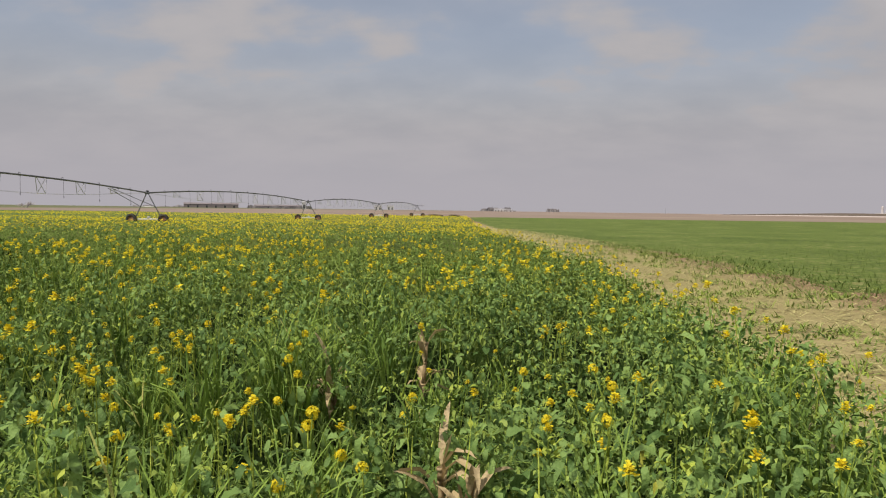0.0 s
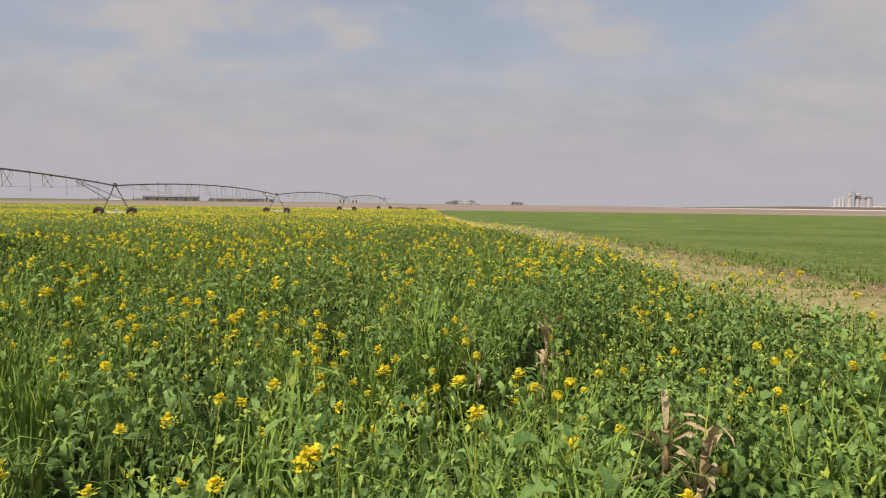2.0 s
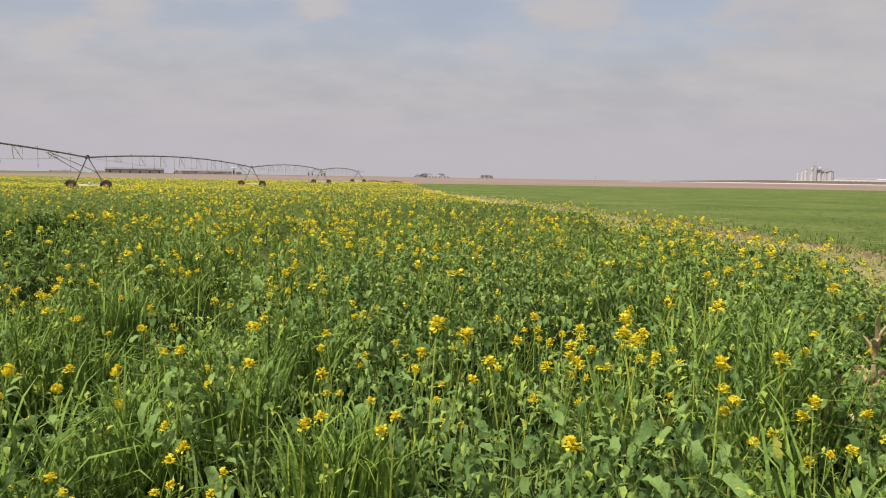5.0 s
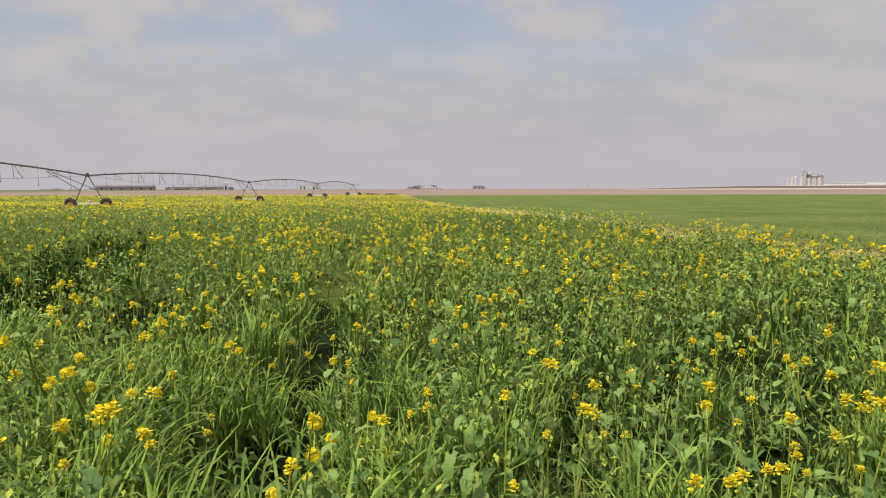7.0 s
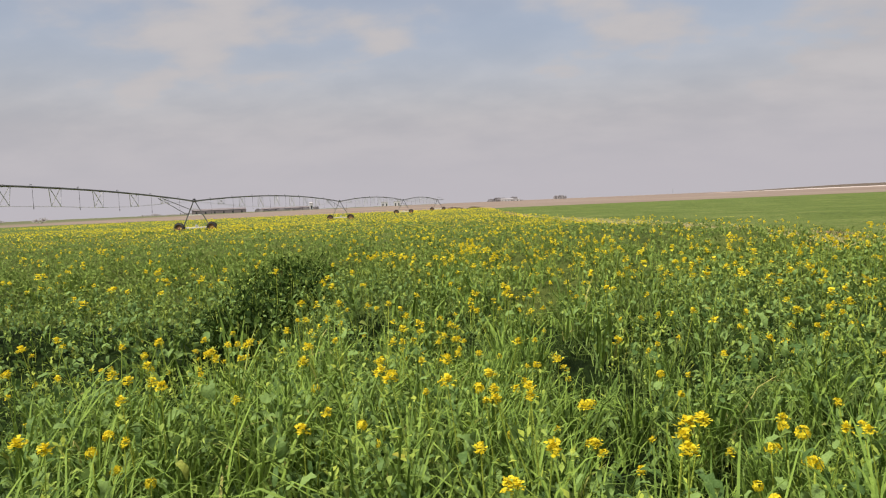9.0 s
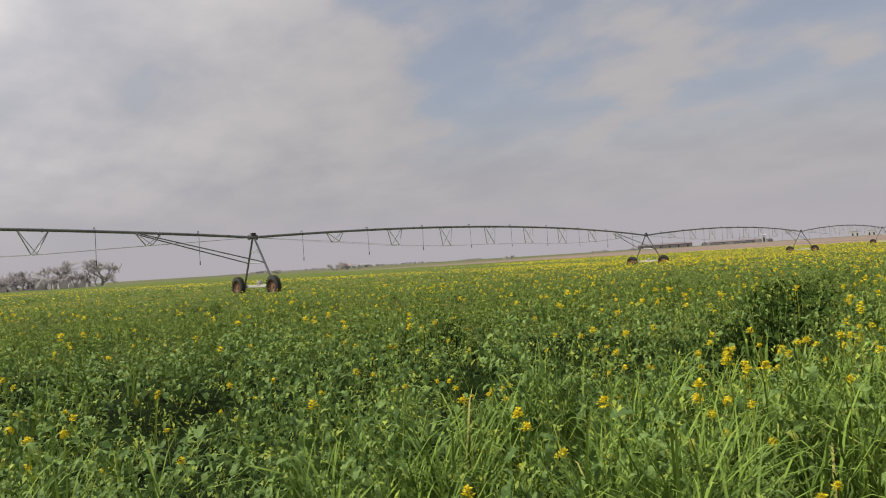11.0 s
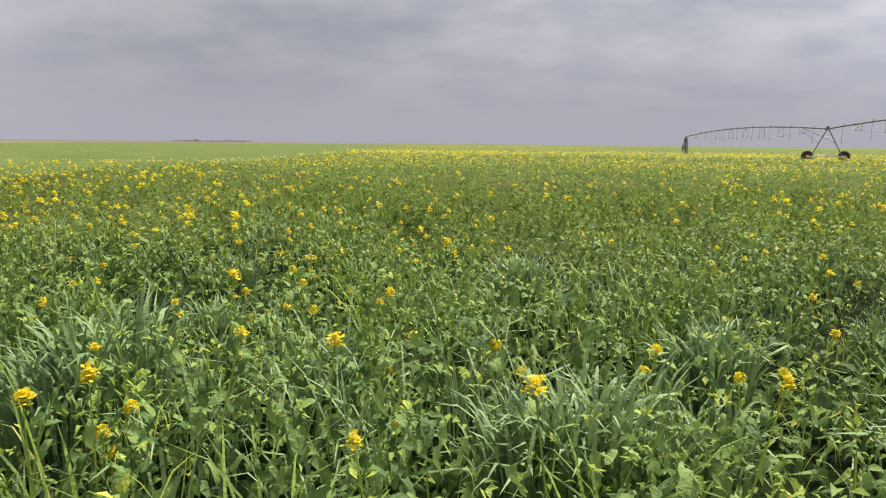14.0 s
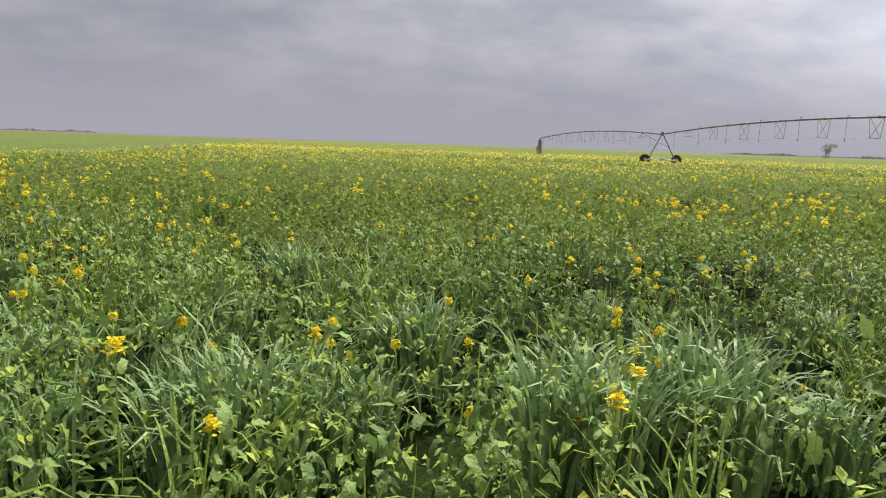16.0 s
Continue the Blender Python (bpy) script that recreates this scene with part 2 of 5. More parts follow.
def ground_material():
    m, g = material("field_soil_and_dry_grass")
    where = g.add("ShaderNodeNewGeometry").outputs["Position"]
    x, y, z = g.add("ShaderNodeSeparateXYZ", None, i0=where).outputs
    far = g.noise(g.scaled(where, 1.0, 2.5, 1.0), 0.006, 6.0, 0.6)
    fine, grit = g.noise(where, 2.3, 6.0, 0.7), g.noise(where, 24.0, 6.0, 0.7)
    soil = g.mix(g.ramp(fine, 0.3, 0.7), (0.145, 0.080, 0.049), (0.225, 0.133, 0.086))
    soil = g.mix(g.ramp(grit, 0.55, 0.75), soil, (0.275, 0.185, 0.125))
    tan = g.mix(g.ramp(far, 0.35, 0.65), (0.185, 0.134, 0.110), (0.235, 0.182, 0.152))
    tan = g.mix(g.ramp(g.noise(g.scaled(where, 1.0, 6.0, 1.0), 0.02, 4.0), 0.5, 0.7), tan, (0.22, 0.185, 0.125))
    off = g.math("ADD", x, g.math("MULTIPLY", y, 0.118))
    mown = g.math("MULTIPLY", g.ramp(off, 44.2, 45.2), g.math("MULTIPLY", g.math("MULTIPLY", g.ramp(y, -46.0, -36.0), g.ramp(y, 150.0, 60.0)), g.ramp(g.math("ADD", off, g.math("MULTIPLY", fine, 2.0)), 52.0, 49.4)))
    soil = g.mix(g.math("MULTIPLY", mown, g.ramp(grit, 0.3, 0.6, 0.35, 0.8)), soil, (0.31, 0.285, 0.120))
    gone = g.math("MAXIMUM", g.ramp(y, 225.0, 245.0), g.math("MAXIMUM", g.ramp(y, -560.0, -640.0), g.ramp(x, 235.0, 275.0)))
    gone = g.math("MAXIMUM", gone, g.ramp(x, -360.0, -400.0))
    tan = g.mix(g.ramp(y, -350.0, -600.0), tan, (0.125, 0.100, 0.085))
    # grazing land in place of dry grass to the west and south
    green = g.mix(g.ramp(far, 0.35, 0.65), (0.085, 0.095, 0.042), (0.125, 0.130, 0.060))
    tan = g.mix(g.math("MAXIMUM", g.ramp(x, -250.0, -380.0), g.math("MULTIPLY", g.ramp(y, -300.0, -500.0), g.ramp(x, 190.0, 110.0))), tan, green)
    finish(g, g.mix(gone, soil, tan), 0.95, 0.0, g.math("ADD", fine, g.math("MULTIPLY", grit, 0.4)), 0.7, 0.03, 0.2)
    return m


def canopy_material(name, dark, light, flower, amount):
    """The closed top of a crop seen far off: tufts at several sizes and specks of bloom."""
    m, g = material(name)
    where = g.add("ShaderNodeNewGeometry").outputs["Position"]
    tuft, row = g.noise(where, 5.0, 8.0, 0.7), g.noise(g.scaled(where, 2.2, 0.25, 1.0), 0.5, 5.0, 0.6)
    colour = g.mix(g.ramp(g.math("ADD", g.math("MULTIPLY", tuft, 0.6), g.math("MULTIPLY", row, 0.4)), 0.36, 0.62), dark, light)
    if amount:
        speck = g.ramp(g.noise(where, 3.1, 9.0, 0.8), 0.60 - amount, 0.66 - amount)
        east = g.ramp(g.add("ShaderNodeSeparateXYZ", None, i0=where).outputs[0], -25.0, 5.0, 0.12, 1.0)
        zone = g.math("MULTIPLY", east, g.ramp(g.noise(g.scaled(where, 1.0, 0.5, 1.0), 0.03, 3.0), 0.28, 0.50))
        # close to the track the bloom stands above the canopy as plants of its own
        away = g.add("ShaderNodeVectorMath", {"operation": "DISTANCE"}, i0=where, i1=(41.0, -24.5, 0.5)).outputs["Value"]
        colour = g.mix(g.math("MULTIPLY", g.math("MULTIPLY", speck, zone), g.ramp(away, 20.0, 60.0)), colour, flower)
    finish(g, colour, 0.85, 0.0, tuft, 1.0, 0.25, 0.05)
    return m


GROUND = ground_material()
# shade in the gaps between plants is put into this near-black green
UNDER = canopy_material("undergrowth_gap_shade", (0.009, 0.018, 0.005), (0.034, 0.060, 0.013), None, 0)
CANOPY = canopy_material("flowering_crop_top", (0.070, 0.100, 0.026), (0.145, 0.180, 0.045), (0.52, 0.385, 0.022), 0.056)


def wheat_material():
    """Young wheat: fine tufts, broad mottling, thin bare or dry patches."""
    m, g = material("young_wheat_top")
    where = g.add("ShaderNodeNewGeometry").outputs["Position"]
    tuft, patch = g.noise(where, 4.0, 8.0, 0.75), g.noise(g.scaled(where, 1.0, 0.7, 1.0), 0.16, 6.0, 0.65)
    colour = g.mix(g.ramp(g.math("ADD", g.math("MULTIPLY", tuft, 0.78), g.math("MULTIPLY", patch, 0.22)), 0.38, 0.62), (0.046, 0.074, 0.017), (0.142, 0.182, 0.046))
    dry = g.math("MULTIPLY", g.ramp(g.noise(where, 1.6, 8.0, 0.75), 0.51, 0.62), g.ramp(patch, 0.45, 0.62))
    colour = g.mix(g.math("MULTIPLY", dry, 0.75), colour, (0.26, 0.235, 0.105))
    finish(g, colour, 0.85, 0.0, tuft, 0.8, 0.1, 0.05)
    return m


LAWN = wheat_material()

# ---- tools for meshes ----
rng = np.random.default_rng(7)


def lattice(n):
    return np.random.default_rng(n).random((256, 256))


TABLES = [lattice(i + 11) for i in range(4)]


def wave(x, y, size, table=0):
    """Smooth value noise, 0 to 1, with bumps about size metres across."""
    u, v = np.asarray(x) / size + 512.3, np.asarray(y) / size + 512.7
    i, j = np.floor(u).astype(int), np.floor(v).astype(int)
    a, b = u - i, v - j
    a, b = a * a * (3 - 2 * a), b * b * (3 - 2 * b)
    t = TABLES[table]
    i0, i1, j0, j1 = i % 256, (i + 1) % 256, j % 256, (j + 1) % 256
    return (t[i0, j0] * (1 - a) + t[i1, j0] * a) * (1 - b) + (t[i0, j1] * (1 - a) + t[i1, j1] * a) * b


def ease(v, lo, hi):
    s = np.clip((np.asarray(v, dtype=float) - lo) / (hi - lo), 0, 1)
    return s * s * (3 - 2 * s)


def land(x, y):
    """The height of the ground: flat, sinking a little to the north and rising again towards the horizon."""
    x, y = np.asarray(x, dtype=float), np.asarray(y, dtype=float)
    sink = -0.85 * ease(y, -12, 90) - 0.35 * ease(-y, 60, 180)
    swell = 0.25 * (wave(x, y, 90, 1) - 0.5) * ease(np.hypot(x - 40, y + 24), 40, 120)
    far = ease(np.hypot(x, y), 300, 900)
    return sink * (1 - far) + swell * (1 - far) + far * 0.3


def crop_edge(y):
    """The eastern edge of the flowering crop."""
    return 45.15 - 0.118 * y + 0.4 * (wave(y, 0 * np.asarray(y), 3.0, 2) - 0.5)


def strip_width(y):
    """The mown strip narrows away to the north."""
    return 4.9 - 1.6 * ease(y, 0, 60) - 1.8 * ease(y, 60, 160) - 4.9 * ease(-np.asarray(y), 32, 44)


def track_y(x):
    return -24.66 + 0.30 * ease(-np.asarray(x), -34, 5) + 0.07 * (wave(x, 0 * np.asarray(x), 1.6, 3) - 0.5)


def on_track(x, y):
    half = (0.19 + 0.06 * ease(x, 20, 36)) * ease(46.4 - np.asarray(x), 0, 1.5) + 0.10 * (wave(x, y, 0.28, 1) - 0.5)
    return (np.abs(y - track_y(x)) < half) & (x < 46.5) & (x > -14)


def gap_y(x):
    """The middle of the bare gap."""
    return -26.38 + 0.30 * ease(x, 31.5, 34.5) + 0.12 * (wave(x, 0 * np.asarray(x), 3, 1) - 0.5)


def in_gap(x, y):
    half = (0.08 + 0.17 * ease(x, 28, 33) + 0.10 * ease(x, 32, 34.5) + 0.16 * (wave(x, y, 0.7, 2) - 0.5)) * ease(36.6 - np.asarray(x), 0, 1.0)
    return (np.abs(y - gap_y(x)) < half) & (x > -13)


def in_verge(x, y):
    """The lower strip of weeds between the track and the bare gap."""
    return (y < track_y(x)) & (y > gap_y(x)) & (x < 36.2) & (x > -13)


def on_pad(x, y):
    return (x > -15.0) & (x < -3.0 + 3.0 * (wave(x, y, 1.3, 2) - 0.5)) & (np.abs(y + 25.5 + 0.6 * (wave(x, y, 1.1, 1) - 0.5)) < 1.7)


def in_crop(x, y):
    return (x < crop_edge(y)) & (y < 232) & (y > -600) & ~on_track(x, y) & ~in_gap(x, y) & ~on_pad(x, y)


def near(x, y):
    """Distance from the line along which the camera is carried."""
    dx = np.maximum(np.maximum(37.6 - x, x - 45.5), 0)
    dy = np.maximum(np.maximum(-25.4 - y, y + 23.4), 0)
    return np.hypot(dx, dy)


CLUMPS = [(36.6, -15.2, 0.45), (36.1, -13.6, 0.36), (36.9, -17.0, 0.28), (37.5, -19.7, 0.22), (33.0, -17.5, 0.30)]

# the places of the stout oat tufts south of the track
SOUTH = [(38.30, -27.66), (38.12, -27.74), (37.74, -27.82), (36.62, -27.52), (36.36, -27.62), (35.80, -27.70), (40.22, -28.02), (40.08, -28.22), (40.16, -29.60), (37.40, -28.75), (36.92, -27.46), (39.30, -28.90)]
lots = random.Random(12)
while len(SOUTH) < 20:
    x, y = lots.uniform(33.0, 44.0), lots.uniform(-35.0, -28.6)
    if min(math.hypot(x - a, y - b) for a, b in SOUTH) > 0.75:
        SOUTH.append((x, y))


def tufted(x, y):
    """Where an oat tuft keeps other plants away."""
    return np.max([np.exp(-((x - a) ** 2 + (y - b) ** 2) / 0.14) for a, b in SOUTH], axis=0)



def clump(x, y):
    """A few rank dark tussocks in the crop."""
    return np.clip(sum(np.exp(-(((x - a) / r) ** 2 + ((y - b) / (r * 1.6)) ** 2)) for a, b, r in CLUMPS), 0, 1)


def hedge(x, y):
    """The rank belt along the southern side of the bare gap."""
    return ease(-26.5 - y, 0, 0.15) * np.exp(-np.maximum(0, -26.9 - y) / 0.4) * ease(35.8 - np.asarray(x), 0, 1.2) * (x > -5)


def crop_height(x, y):
    row = 0.5 + 0.5 * np.cos(2 * np.pi * (x + 0.118 * y) / 0.95 + 2.0 * wave(x, y, 6, 1))
    h = 0.36 + 0.43 * ease(wave(x, y, 0.62, 0), 0.25, 0.65) + 0.14 * (wave(x, y, 1.5, 1) - 0.5) + 0.16 * (wave(x, y, 5.5, 2) - 0.5) + 0.055 * row
    h = h - 0.42 * np.exp(-((x + 0.118 * y - 38.0 + 0.10 * wave(x, y, 2.0, 2)) / 0.20) ** 2) * (y > -21.6) * (y < -11)
    h = h + 0.26 * np.exp(-((y + 27.1) / 0.5) ** 2) * (x < 37.2) * (x > -8) * (0.1 + 1.25 * ease(wave(x, y, 0.85, 1), 0.2, 0.75)) + 0.12 * clump(x, y)
    h = h * (1 - 0.5 * ease(near(x, y), 13, 42)) * (1 - 0.18 * ease(x - crop_edge(y), -1.2, 0.0))
    return np.where(in_verge(x, y), np.clip(0.46 + 0.95 * (wave(x, y, 0.7, 2) - 0.5), 0.14, 0.85), h)


def grassy(x, y):
    """How much of the stand is oats: in long streaks, and as a hedge along the bare gap."""
    g = ease(wave(x + 0.118 * y, y * 0.18, 1.1, 3), 0.5, 0.78) * 0.85 + 0.25 * ease(wave(x, y, 0.9, 1), 0.6, 0.8)
    g = g + 0.8 * np.exp(-((x + 0.118 * y - 38.05) / 0.75) ** 2) * (y > -23)
    hedge = -0.7 * np.exp(-((y + 27.1) / 0.7) ** 2) * (x < 36.5) * (x > -5)
    south = ease(-y, 26.0, 27.5) * ease(wave(x, y, 1.0, 2), 0.45, 0.68) * 0.3
    west = 1 - 0.7 * ease(38.0 - np.asarray(x), 0, 1.5) * (y > -24.8) * (y < -19)
    east = 1 - 0.55 * ease(np.asarray(x), 41.8, 43.2) * (y < -14)
    return np.clip((g + hedge + south) * west * east * (1 - 0.55 * ease(-np.asarray(y), 26.5, 27.5)), 0.03, 1.2)


def soup(name, groups, label, category, kind="stuff", smooth=True):
    """One object from vertex and triangle arrays, each with its material."""
    verts, tris, mats, idx, base = [], [], [], [], 0
    for v, f, m in groups:
        if m not in mats:
            mats.append(m)
        verts.append(v)
        tris.append(f + base)
        idx.append(np.full(len(f), mats.index(m), dtype=np.int32))
        base += len(v)
    v, f, k = np.concatenate(verts).astype(np.float32), np.concatenate(tris).astype(np.int32), np.concatenate(idx)
    me = bpy.data.meshes.new(name)
    me.vertices.add(len(v))
    me.vertices.foreach_set("co", v.ravel())
    me.loops.add(len(f) * 3)
    me.loops.foreach_set("vertex_index", f.ravel())
    me.polygons.add(len(f))
    me.polygons.foreach_set("loop_start", np.arange(0, len(f) * 3, 3, dtype=np.int32))
    me.polygons.foreach_set("loop_total", np.full(len(f), 3, dtype=np.int32))
    me.polygons.foreach_set("material_index", k)
    me.polygons.foreach_set("use_smooth", np.full(len(f), smooth))
    for m in mats:
        me.materials.append(m)
    me.update(calc_edges=True)
    return tagged(new(name, me), label, category, kind=kind)


def leaves(base, yaw, rise, length, width, droop, shape, roll=0.0, arch=1.0):
    """Many leaves at once. shape: rows of (along, across, lift) with its triangles; returns vertices and triangles.
    roll: how far leaves twist about their ribs; arch: above 1 the bend comes late, near the tip."""
    pts, tri = shape
    n, k = len(base), len(pts)
    along, across, lift = pts[:, 0], pts[:, 1], pts[:, 2]
    out = np.stack([np.cos(yaw), np.sin(yaw), 0 * yaw], -1)
    side = np.stack([-np.sin(yaw), np.cos(yaw), 0 * yaw], -1)
    s = along[None] * length[:, None]
    angle = rise[:, None] - droop[:, None] * along[None] ** arch
    horiz, vert = s * np.cos(angle), s * np.sin(angle)
    if arch > 1:
        # long blades follow a true arc: sum the direction along the blade
        u = np.linspace(0, 1, 13)
        bend = rise[:, None] - droop[:, None] * u[None] ** arch
        cut = np.clip(np.round(along * 12).astype(int), 0, 12)
        step = length[:, None] / 12
        zero = np.zeros((n, 1))
        horiz = np.concatenate([zero, np.cumsum((np.cos(bend[:, 1:]) + np.cos(bend[:, :-1])) / 2 * step, 1)], 1)[:, cut]
        vert = np.concatenate([zero, np.cumsum((np.sin(bend[:, 1:]) + np.sin(bend[:, :-1])) / 2 * step, 1)], 1)[:, cut]
    w = across[None] * width[:, None]
    if roll:
        twist = rng.normal(0, roll, n)
        side = side * np.cos(twist)[:, None] + np.array([0, 0, 1.0]) * np.sin(twist)[:, None]
    v = base[:, None] + out[:, None] * horiz[..., None] + side[:, None] * w[..., None]
    v[..., 2] += vert + lift[None] * width[:, None]
    f = tri[None] + (np.arange(n) * k)[:, None, None]
    return v.reshape(-1, 3), f.reshape(-1, 3)


def shape(rows):
    """A leaf or blade from rows of (along, half width, edge lift); the first and last rows are points."""
    pts, tri = [(rows[0][0], 0, 0)], []
    left = right = mid = 0
    for a, w, l in rows[1:-1]:
        i = len(pts)
        pts += [(a, -w, l), (a, 0, 0), (a, w, l)]
        if left == mid == right:
            tri += [(mid, i, i + 1), (mid, i + 1, i + 2)]
        else:
            tri += [(left, i, i + 1), (left, i + 1, mid), (mid, i + 1, i + 2), (mid, i + 2, right)]
        left, mid, right = i, i + 1, i + 2
    i = len(pts)
    pts.append((rows[-1][0], 0, 0))
    tri += [(left, i, mid), (mid, i, right)]
    return np.array(pts, dtype=float), np.array(tri)


def ribbon(rows):
    """A flat narrow blade: two edges and a tip."""
    pts, tri = [], []
    for a, w in rows[:-1]:
        pts += [(a, -w, 0), (a, w, 0)]
    for i in range(0, len(pts) - 2, 2):
        tri += [(i, i + 2, i + 3), (i, i + 3, i + 1)]
    i = len(pts)
    pts.append((rows[-1][0], 0, 0))
    tri.append((i - 2, i, i - 1))
    return np.array(pts, dtype=float), np.array(tri)


LOBED = shape([(0, 0, 0), (0.20, 0.20, 0.13), (0.32, 0.13, 0.01), (0.50, 0.38, 0.16), (0.60, 0.33, 0.03), (0.80, 0.46, 0.13), (0.94, 0.29, 0.04), (1.0, 0, 0)])
TOOTHED = shape([(0, 0, 0), (0.26, 0.34, 0.15), (0.45, 0.35, 0.03), (0.70, 0.46, 0.13), (0.91, 0.31, 0.05), (1.0, 0, 0)])
TOOTHED_FAR = shape([(0, 0, 0), (0.33, 0.38, 0.13), (0.76, 0.44, 0.12), (1.0, 0, 0)])
OVAL = shape([(0, 0, 0), (0.5, 0.45, 0.28), (1.0, 0, 0)])
BLADE = ribbon([(0, 0.5), (0.3, 0.55), (0.62, 0.45), (0.85, 0.28), (1, 0)])
BLADE_LONG = ribbon([(0, 0.4), (0.16, 0.5), (0.33, 0.55), (0.5, 0.5), (0.66, 0.42), (0.82, 0.28), (1, 0)])
BLADE_FAR = ribbon([(0, 0.5), (0.5, 0.5), (1, 0)])
SPEAR = (np.array([(0, 0, 0), (0.5, -0.5, 0.12), (1.0, 0, 0), (0.5, 0.5, 0.12)], dtype=float), np.array([(0, 1, 2), (0, 2, 3)]))
CHIP = ribbon([(0, 0.5), (1, 0)])
PETAL_SHAPE = (np.array([(0, 0, 0), (0.62, -0.62, 0.08), (1.0, 0, 0.0), (0.62, 0.62, 0.08)], dtype=float), np.array([(0, 1, 2), (0, 2, 3)]))


def scatter(x0, x1, y0, y1, density, keep):
    n = int((x1 - x0) * (y1 - y0) * density)
    x, y = rng.uniform(x0, x1, n), rng.uniform(y0, y1, n)
    k = keep(x, y)
    return x[k], y[k]


def seldom_seen(x, y):
    """The trodden ground right under and behind the walker, where a thin stand will do."""
    return (y > -27.0) & (y < -22.9) & (x > 37.9) | (x > 42.5) & (y < -22.9)


def furrow(x, y):
    """A narrow wheel mark through the stand, nearly bare."""
    return np.exp(-((x + 0.118 * y - 37.98 + 0.10 * wave(x, y, 2.0, 2)) / 0.19) ** 2) * (y > -21.6) * (y < -11)


def bushy(x, y):
    """Plants stand in bushes with gaps between them."""
    return 0.09 + 0.91 * ease(wave(x, y, 0.62, 0), 0.27, 0.52)


def thin(x, y, chance):
    k = rng.random(len(x)) < chance
    return x[k], y[k]


def spread(n, lo, hi):
    return rng.uniform(lo, hi, n)


def mustard(x, y, per, size, form, low=0.22, slim=(0.34, 0.58), wide=0.11, tilt=(-0.1, 1.25)):
    """Leafy plants: leaves climb each stem and spread outwards."""
    top = crop_height(x, y) * spread(len(x), 0.85, 1.12)
    tall, px, py = np.repeat(top, per), np.repeat(x, per), np.repeat(y, per)
    n = len(px)
    up = np.tile(np.linspace(0, 1, per), len(x)) ** 0.7
    z = land(px, py) + tall * (low + (0.98 - low) * up)
    reach = spread(n, 0.0, wide) * (1.2 - 0.8 * up)
    yaw = spread(n, 0, 2 * np.pi)
    base = np.stack([px + np.cos(yaw) * reach, py + np.sin(yaw) * reach, z], -1)
    length = spread(n, 0.5, 1.3) * size * (1.25 - 0.55 * up)
    return leaves(base, yaw, spread(n, *tilt), length, length * spread(n, *slim), spread(n, 0.2, 1.8), form, 0.45)


def stalks(x, y):
    """Thin upright flower stalks and pods that stand out of the leaves."""
    n = len(x)
    h = crop_height(x, y)
    base = np.stack([x, y, land(x, y) + h * spread(n, 0.55, 0.85)], -1)
    return leaves(base, spread(n, 0, 2 * np.pi), spread(n, 1.1, 1.57), spread(n, 0.10, 0.22), spread(n, 0.003, 0.006), spread(n, -0.3, 0.8), BLADE_FAR)


def oats(x, y, per, wide, form, tall=1.0, bend=(0.6, 2.9)):
    """Tufts of long arching blades."""
    h = (crop_height(x, y) * 0.98 + 0.03) * tall
    px, py, hh = np.repeat(x, per), np.repeat(y, per), np.repeat(h, per)
    n = len(px)
    yaw = spread(n, 0, 2 * np.pi)
    r = np.sqrt(rng.random(n)) * 0.10
    a = spread(n, 0, 2 * np.pi)
    start = spread(n, 0.05, 0.45)
    base = np.stack([px + r * np.cos(a), py + r * np.sin(a), land(px, py) + hh * start], -1)
    length = hh * spread(n, 0.7, 1.2) * (1.08 - start)
    return leaves(base, yaw, spread(n, 1.2, 1.57), length, wide * spread(n, 0.7, 1.3), bend[0] + (bend[1] - bend[0]) * rng.random(n), form, 0.25, 2.4)


